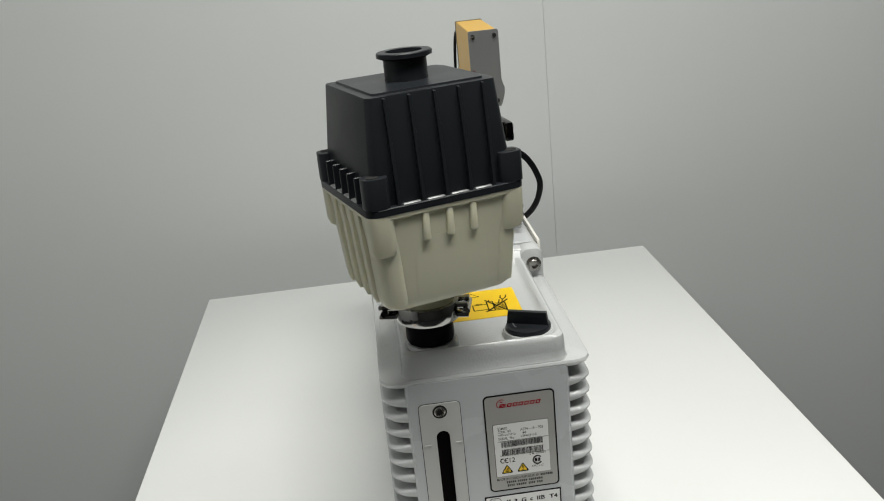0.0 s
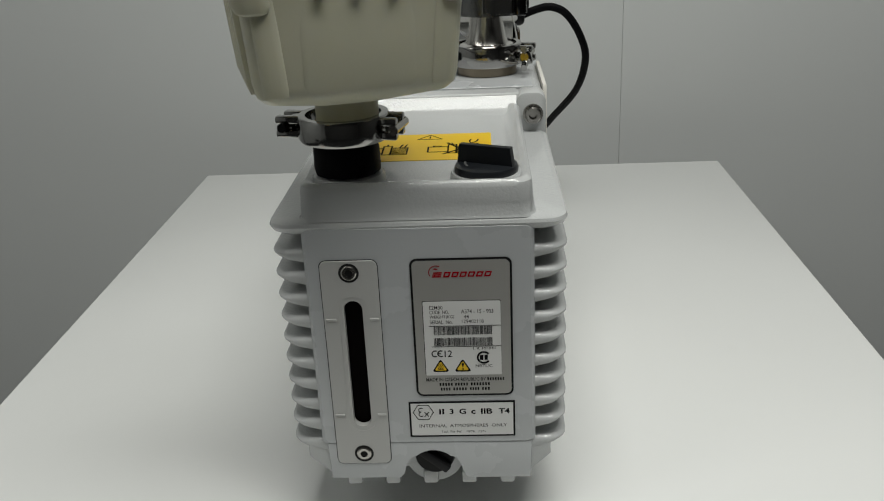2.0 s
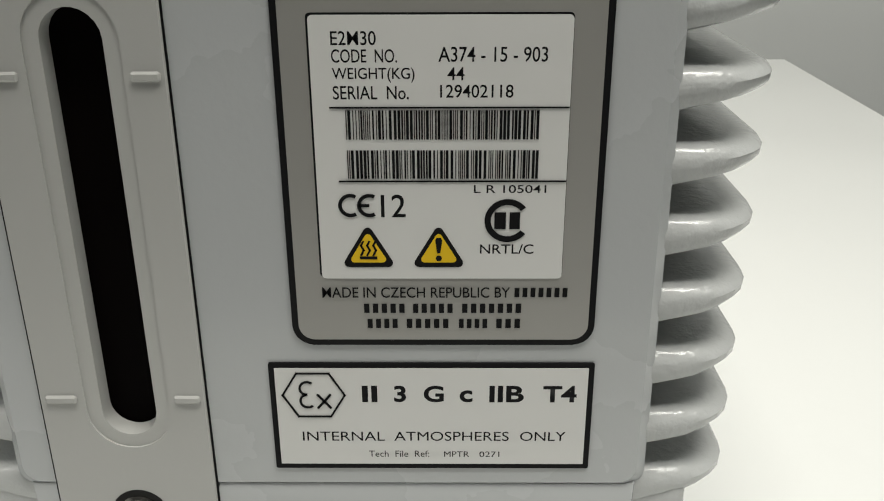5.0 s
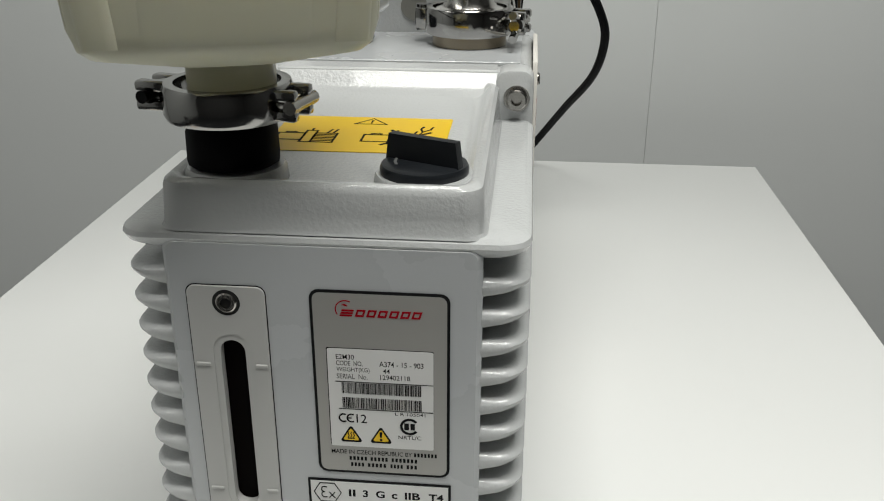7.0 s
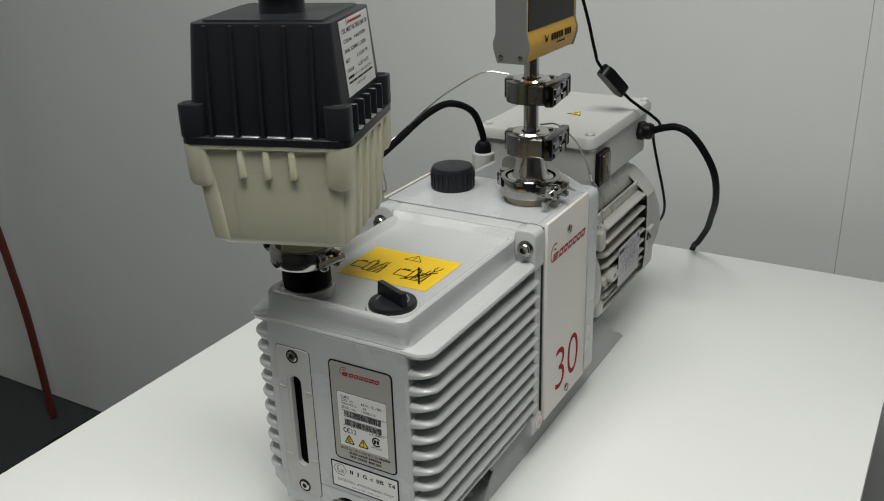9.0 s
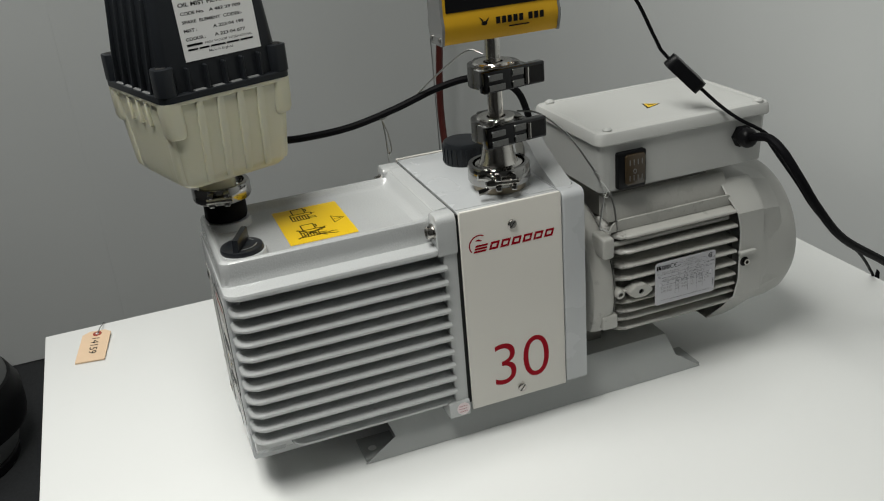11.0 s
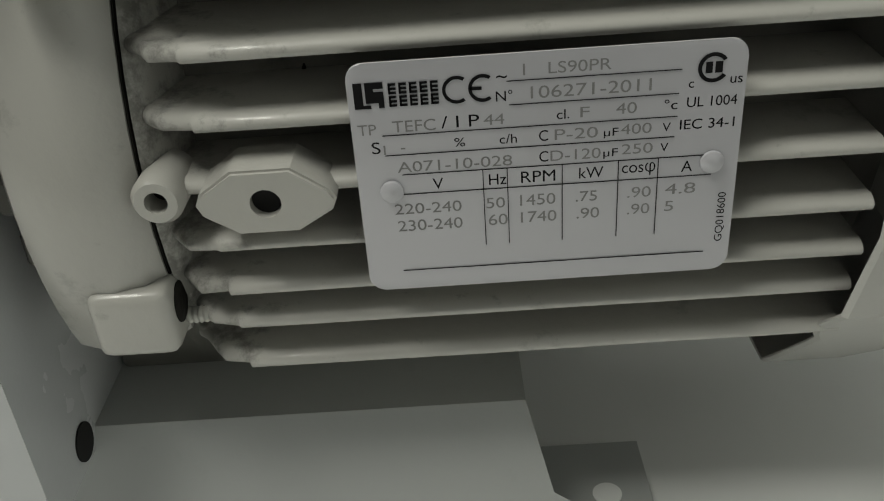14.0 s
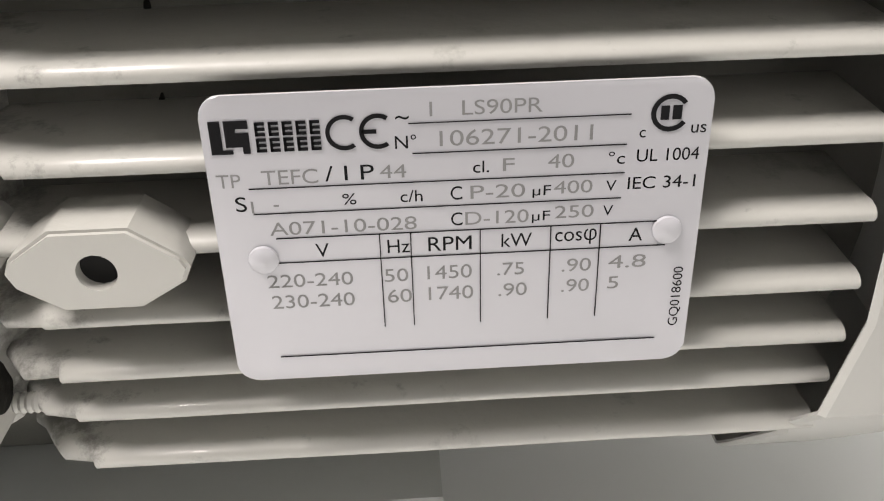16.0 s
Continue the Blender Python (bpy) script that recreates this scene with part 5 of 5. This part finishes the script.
hinged_clamp((AX, AY, 0.2635), -14, 0.0298, "polished ring clamp with wing nut on the pump inlet")
lever_clamp((AX, AY, 0.3055), 8, 0.0238, "cast toggle clamp with long lever on the steel tube")
lever_clamp((AX, AY, 0.3565), 8, 0.0238, "cast toggle clamp with long lever on the steel tube")
hinged_clamp((-0.0415, 0.0255, 0.2685), -12, 0.0275, "polished ring clamp joining filter to outlet tube", False, 0.0074, True)

# ---- gauge ----
gauge = thing("vacuum_gauge", (AX, AY, 0.392), "yellow and grey vacuum gauge box on a steel tube", "gauge")
GX = 0.049
g_prof = [(-0.0125, 0.3915), (0.0125, 0.3915), (0.0135, 0.3935), (0.0165, 0.4035), (0.0168, 0.409), (0.0150, 0.4145), (0.0142, 0.418), (0.0142, 0.4635), (0.0132, 0.465), (-0.0132, 0.465), (-0.0142, 0.4635), (-0.0142, 0.418), (-0.0150, 0.4145), (-0.0168, 0.409), (-0.0165, 0.4035), (-0.0135, 0.3935)]
gb = part("housing", prism(g_prof, "-y", -0.332, -0.2235, origin=(GX, 0, 0)), GAUGEY, gauge, "yellow anodised housing")
part("display_panel", box(GX + 0.0138, GX + 0.0148, 0.2265, 0.3295, 0.4185, 0.459, 0.0004, 1), BLACKP, gauge, "glossy black display panel")
for yy in (0.2225, 0.333):
    e = part("end_plate", prism([(u * 1.04, 0.428 + (v - 0.428) * 1.02) for u, v in g_prof], "-y", -yy - 0.0012, -yy + 0.0012, origin=(GX, 0, 0)), GREYP, gauge, "grey metal end plate")
    for u, v in ((-0.0095, 0.3965), (0.0095, 0.3965), (-0.0105, 0.4605), (0.0105, 0.4605)):
        part("screw", lathe([(0.0021, 0.0), (0.0021, 0.001), (0.0, 0.0014)], "-y", (GX + u, yy - 0.0012, v), 14), BOLTM, e)
# maker's insect and name as plain bars
bars([(0.2715 + 0.0055 * k, 0.4045, 0.2755 + 0.0055 * k, 0.4105) for k in range(5)] + [(0.3025 + 0.0055 * k, 0.4045, 0.3065 + 0.0055 * k, 0.4105) for k in range(3)] + [(0.2835, 0.4005, 0.303, 0.4018)], "x", GX + 0.0171, gauge, INK, "print")
outline([circle(0.2605, 0.4065, 0.0028, 14, 0.0019), [(0.2585, 0.408), (0.2555, 0.4125), (0.2598, 0.4092)], [(0.2615, 0.408), (0.2655, 0.4118), (0.2632, 0.4075)]], "x", GX + 0.0171, gauge, INK, "print")

# ---- cables ----
def cable(name, pts, r, mat, label, category="cable", n=10):
    return tagged(finish(sweep(pts, r, n), name, mat), label, category)


cable("power_cable", [(0.083, 0.5325, 0.2565), (0.1, 0.5315, 0.263), (0.1165, 0.53, 0.2655), (0.1335, 0.532, 0.257), (0.1493, 0.541, 0.2327), (0.1579, 0.557, 0.2027), (0.1519, 0.5986, 0.1582), (0.1292, 0.68, 0.1043), (0.1126, 0.7338, 0.0661), (0.092, 0.772, 0.028), (0.079, 0.803, 0.008), (0.072, 0.8175, -0.03), (0.07, 0.825, -0.2), (0.066, 0.835, -0.905)], 0.0043, BLACK, "thick black power cable from the motor over the table edge")
cable("valve_cable", [(-0.0475, 0.352, 0.272), (-0.048, 0.351, 0.285), (-0.054, 0.34, 0.311), (-0.062, 0.305, 0.3265), (-0.068, 0.265, 0.3225), (-0.073, 0.215, 0.3065), (-0.074, 0.165, 0.2955), (-0.07, 0.115, 0.2945), (-0.064, 0.078, 0.299)], 0.0037, BLACK, "black cable arching over the pump to the filter")
cable("sensor_cable", [(0.046, 0.334, 0.445), (0.044, 0.352, 0.452), (0.04, 0.39, 0.446), (0.04, 0.425, 0.405), (0.042, 0.448, 0.362), (0.045, 0.458, 0.345), (0.064, 0.49, 0.308), (0.0785, 0.5035, 0.2915), (0.0885, 0.5165, 0.28), (0.0905, 0.5455, 0.262), (0.0775, 0.5635, 0.2435), (0.0738, 0.6053, 0.1915), (0.0735, 0.63, 0.1575), (0.066, 0.675, 0.112), (0.045, 0.73, 0.07), (0.008, 0.79, 0.018), (-0.001, 0.8095, -0.01), (-0.002, 0.82, -0.08), (0.0, 0.83, -0.905)], 0.0018, BLACK, "thin black sensor cable from the gauge")
cable("wall_cable", [(-1.770, 0.920, 1.7), (-1.775, 0.915, 0.9), (-1.790, 0.905, 0.3), (-1.805, 0.900, 0.05), (-1.830, 0.895, -0.12), (-1.840, 0.895, -0.25), (-1.810, 0.895, -0.42), (-1.790, 0.900, -0.60), (-1.780, 0.905, -0.905)], 0.011, REDCABLE, "dark red-brown cable hanging in front of the wall")
fer = thing("cable_switch", (0.0545, 0.474, 0.3265), "small black inline box on the thin cable", "cable box")
d = Vector((0.064, 0.49, 0.308)) - Vector((0.045, 0.458, 0.345))
part("housing", moved(prism(round_rect(-0.0082, 0.0082, -0.0222, 0.0222, 0.0072, 6), "z", -0.0065, 0.0065, 0.0015), Matrix.Translation((0.0545, 0.474, 0.3265)) @ d.to_track_quat("Y", "Z").to_matrix().to_4x4()), BLACKP, fer)

# ---- retaining wires ----
w1 = thing("retaining_pin", (-0.083, 0.205, 0.247), "steel safety pin hanging on a thin wire loop", "safety pin", "safety pins")
part("wire", sweep([(0.02, 0.277, 0.369), (-0.005, 0.272, 0.3695), (-0.035, 0.262, 0.352), (-0.056, 0.252, 0.335), (-0.075, 0.235, 0.314), (-0.086, 0.214, 0.301)], 0.0009, 6), WIRE, w1)
part("loop", sweep([(-0.086, 0.214, 0.301), (-0.092, 0.206, 0.2965), (-0.089, 0.199, 0.294), (-0.082, 0.204, 0.2955), (-0.084, 0.213, 0.3)], 0.0008, 6), WIRE, w1)
part("crimp", sweep([(-0.078, 0.229, 0.3085), (-0.084, 0.218, 0.3025)], 0.0019, 8), WIRE, w1)
part("pin", sweep([(-0.086, 0.203, 0.294), (-0.0855, 0.2045, 0.28), (-0.084, 0.205, 0.262), (-0.083, 0.205, 0.2475)], 0.0009, 6), WIRE, w1)
part("clip", sweep([(-0.086, 0.203, 0.294), (-0.084, 0.207, 0.28), (-0.082, 0.209, 0.262), (-0.0822, 0.2065, 0.257), (-0.0835, 0.2065, 0.259)], 0.0008, 6), WIRE, w1)
w2 = thing("retaining_pin", (0.079, 0.378, 0.19), "bent steel wire clip hanging beside the terminal box", "safety pin", "safety pins")
part("wire", sweep([(0.045, 0.297, 0.3175), (0.055, 0.315, 0.314), (0.066, 0.338, 0.292), (0.072, 0.355, 0.265), (0.0735, 0.364, 0.25)], 0.0009, 6), WIRE, w2)
part("crimp", sweep([(0.0733, 0.3625, 0.2525), (0.074, 0.3675, 0.243)], 0.0018, 8), WIRE, w2)
part("loop", sweep([(0.074, 0.3675, 0.243), (0.0765, 0.373, 0.236), (0.077, 0.3765, 0.229), (0.0765, 0.373, 0.225), (0.075, 0.37, 0.232), (0.074, 0.3675, 0.243)], 0.0008, 6), WIRE, w2)
part("clip", sweep([(0.0765, 0.3705, 0.226), (0.0765, 0.3765, 0.2295), (0.08, 0.3795, 0.215), (0.0825, 0.3805, 0.199), (0.0832, 0.3812, 0.19)], 0.0009, 6), WIRE, w2)
part("clip", sweep([(0.0765, 0.3705, 0.226), (0.079, 0.366, 0.21), (0.082, 0.3625, 0.198), (0.0835, 0.366, 0.195), (0.0845, 0.3705, 0.192), (0.0838, 0.373, 0.189)], 0.0009, 6), WIRE, w2)

# ---- tag ----
tag = thing("paper_tag", (-0.315, -0.143, 0.0), "manila paper tag with handwritten number on the table", "paper tag")
TM = pose(-0.315, -0.143, 0.0035, 0.5, 1.5, -9)
card = part("card", moved(prism([(-0.038, -0.0095), (-0.0305, -0.0178), (0.0385, -0.0178), (0.0385, 0.0178), (-0.0305, 0.0178), (-0.038, 0.0095)], "z", -0.0016, 0.0), TM), TAGM, tag)
part("washer", moved(join(prism(circle(-0.029, 0.001, 0.0058, 8), "z", 0.0, 0.0005)), TM), REDDOT, card)
part("hole", moved(prism(circle(-0.029, 0.001, 0.0021, 14), "z", 0.0005, 0.0007), TM), TABLE, card)
write("14159", (-0.019, -0.0042, 0.021, 0.0055), "z", 0.00015, card, INK, 0.0, turn=TM, slant=0.1)
part("string", sweep([(-0.342, -0.137, 0.005), (-0.352, -0.134, 0.0065), (-0.366, -0.131, 0.004), (-0.383, -0.128, -0.004), (-0.388, -0.126, -0.06)], 0.0006, 6), WIRE, tag)

# ---- floor clutter ----
hose = thing("hose_coil", (-1.15, 0.62, -0.914), "black rubber hose coil with white band on the floor", "hose")
for k, (r, z) in enumerate(((0.20, 0.03), (0.185, 0.085), (0.21, 0.14))):
    part("loop", sweep([(-1.22 + r * math.cos(a * math.pi / 8), 0.68 + r * math.sin(a * math.pi / 8), -0.914 + z + 0.008 * math.sin(a)) for a in range(17)], 0.028, 10, 3), BLACK, hose)
part("band", sweep([(-1.36, 0.80, -0.762), (-1.33, 0.825, -0.758), (-1.30, 0.845, -0.755)], 0.033, 14, 3), WHITE, hose)
part("red_clip", box(-1.09, -1.06, 0.73, 0.77, -0.78, -0.74, 0.006), material("red_plastic", (0.5, 0.02, 0.02), 0.4), hose)
tub = thing("floor_canister", (-1.63, -0.68, -0.914), "black and grey round canister vacuum standing on the floor", "canister")
TX, TY = -1.63, -0.68
part("base_ring", lathe([(0.165, -0.914), (0.172, -0.905), (0.172, -0.885), (0.165, -0.878)], "z", (TX, TY, 0), 40), BLACKP, tub)
part("tank", lathe([(0.165, -0.88), (0.178, -0.865), (0.196, -0.80), (0.196, -0.795)], "z", (TX, TY, 0), 40), GREYP, tub, "grey lower tank")
part("head", lathe([(0.196, -0.80), (0.215, -0.795), (0.222, -0.77), (0.222, -0.70), (0.205, -0.665), (0.19, -0.66)], "z", (TX, TY, 0), 40), BLACKP, tub, "black bulged motor head")
part("neck", lathe([(0.198, -0.665), (0.192, -0.64), (0.160, -0.53), (0.15, -0.525)], "z", (TX, TY, 0), 40), GREYP, tub, "grey tapered cover")
part("top_disc", lathe([(0.15, -0.53), (0.168, -0.525), (0.170, -0.51), (0.162, -0.495), (0.0, -0.49)], "z", (TX, TY, 0), 40), BLACKP, tub, "black round top")

# ---- print, fitted to its place ----
bpy.context.view_layer.update()
graph = bpy.context.evaluated_depsgraph_get()
for ob, (u0, v0, u1, v1), axis, level, parent, mat, origin, turn, quarter in WRITING:
    me = bpy.data.meshes.new_from_object(ob.evaluated_get(graph))
    co = np.array([v.co[:] for v in me.vertices])[:, :2]
    if quarter:
        co = np.stack([-co[:, 1], co[:, 0]], 1)
    lo, hi = co.min(0), co.max(0)
    uv = (co - lo) / np.maximum(hi - lo, 1e-9) * (np.array([u1, v1]) - (u0, v0)) + (u0, v0)
    U, V, N = (Vector(q) for q in frame_axes(axis))
    for v, (a, b) in zip(me.vertices, uv):
        p = Vector(origin) + U * a + V * b + N * level
        v.co = turn @ p if turn is not None else p
    me.materials.clear()
    me.materials.append(mat)
    bpy.data.objects.remove(ob)
    text = new("print", me)
    text.parent = parent
    text.matrix_parent_inverse = parent.matrix_basis.inverted()
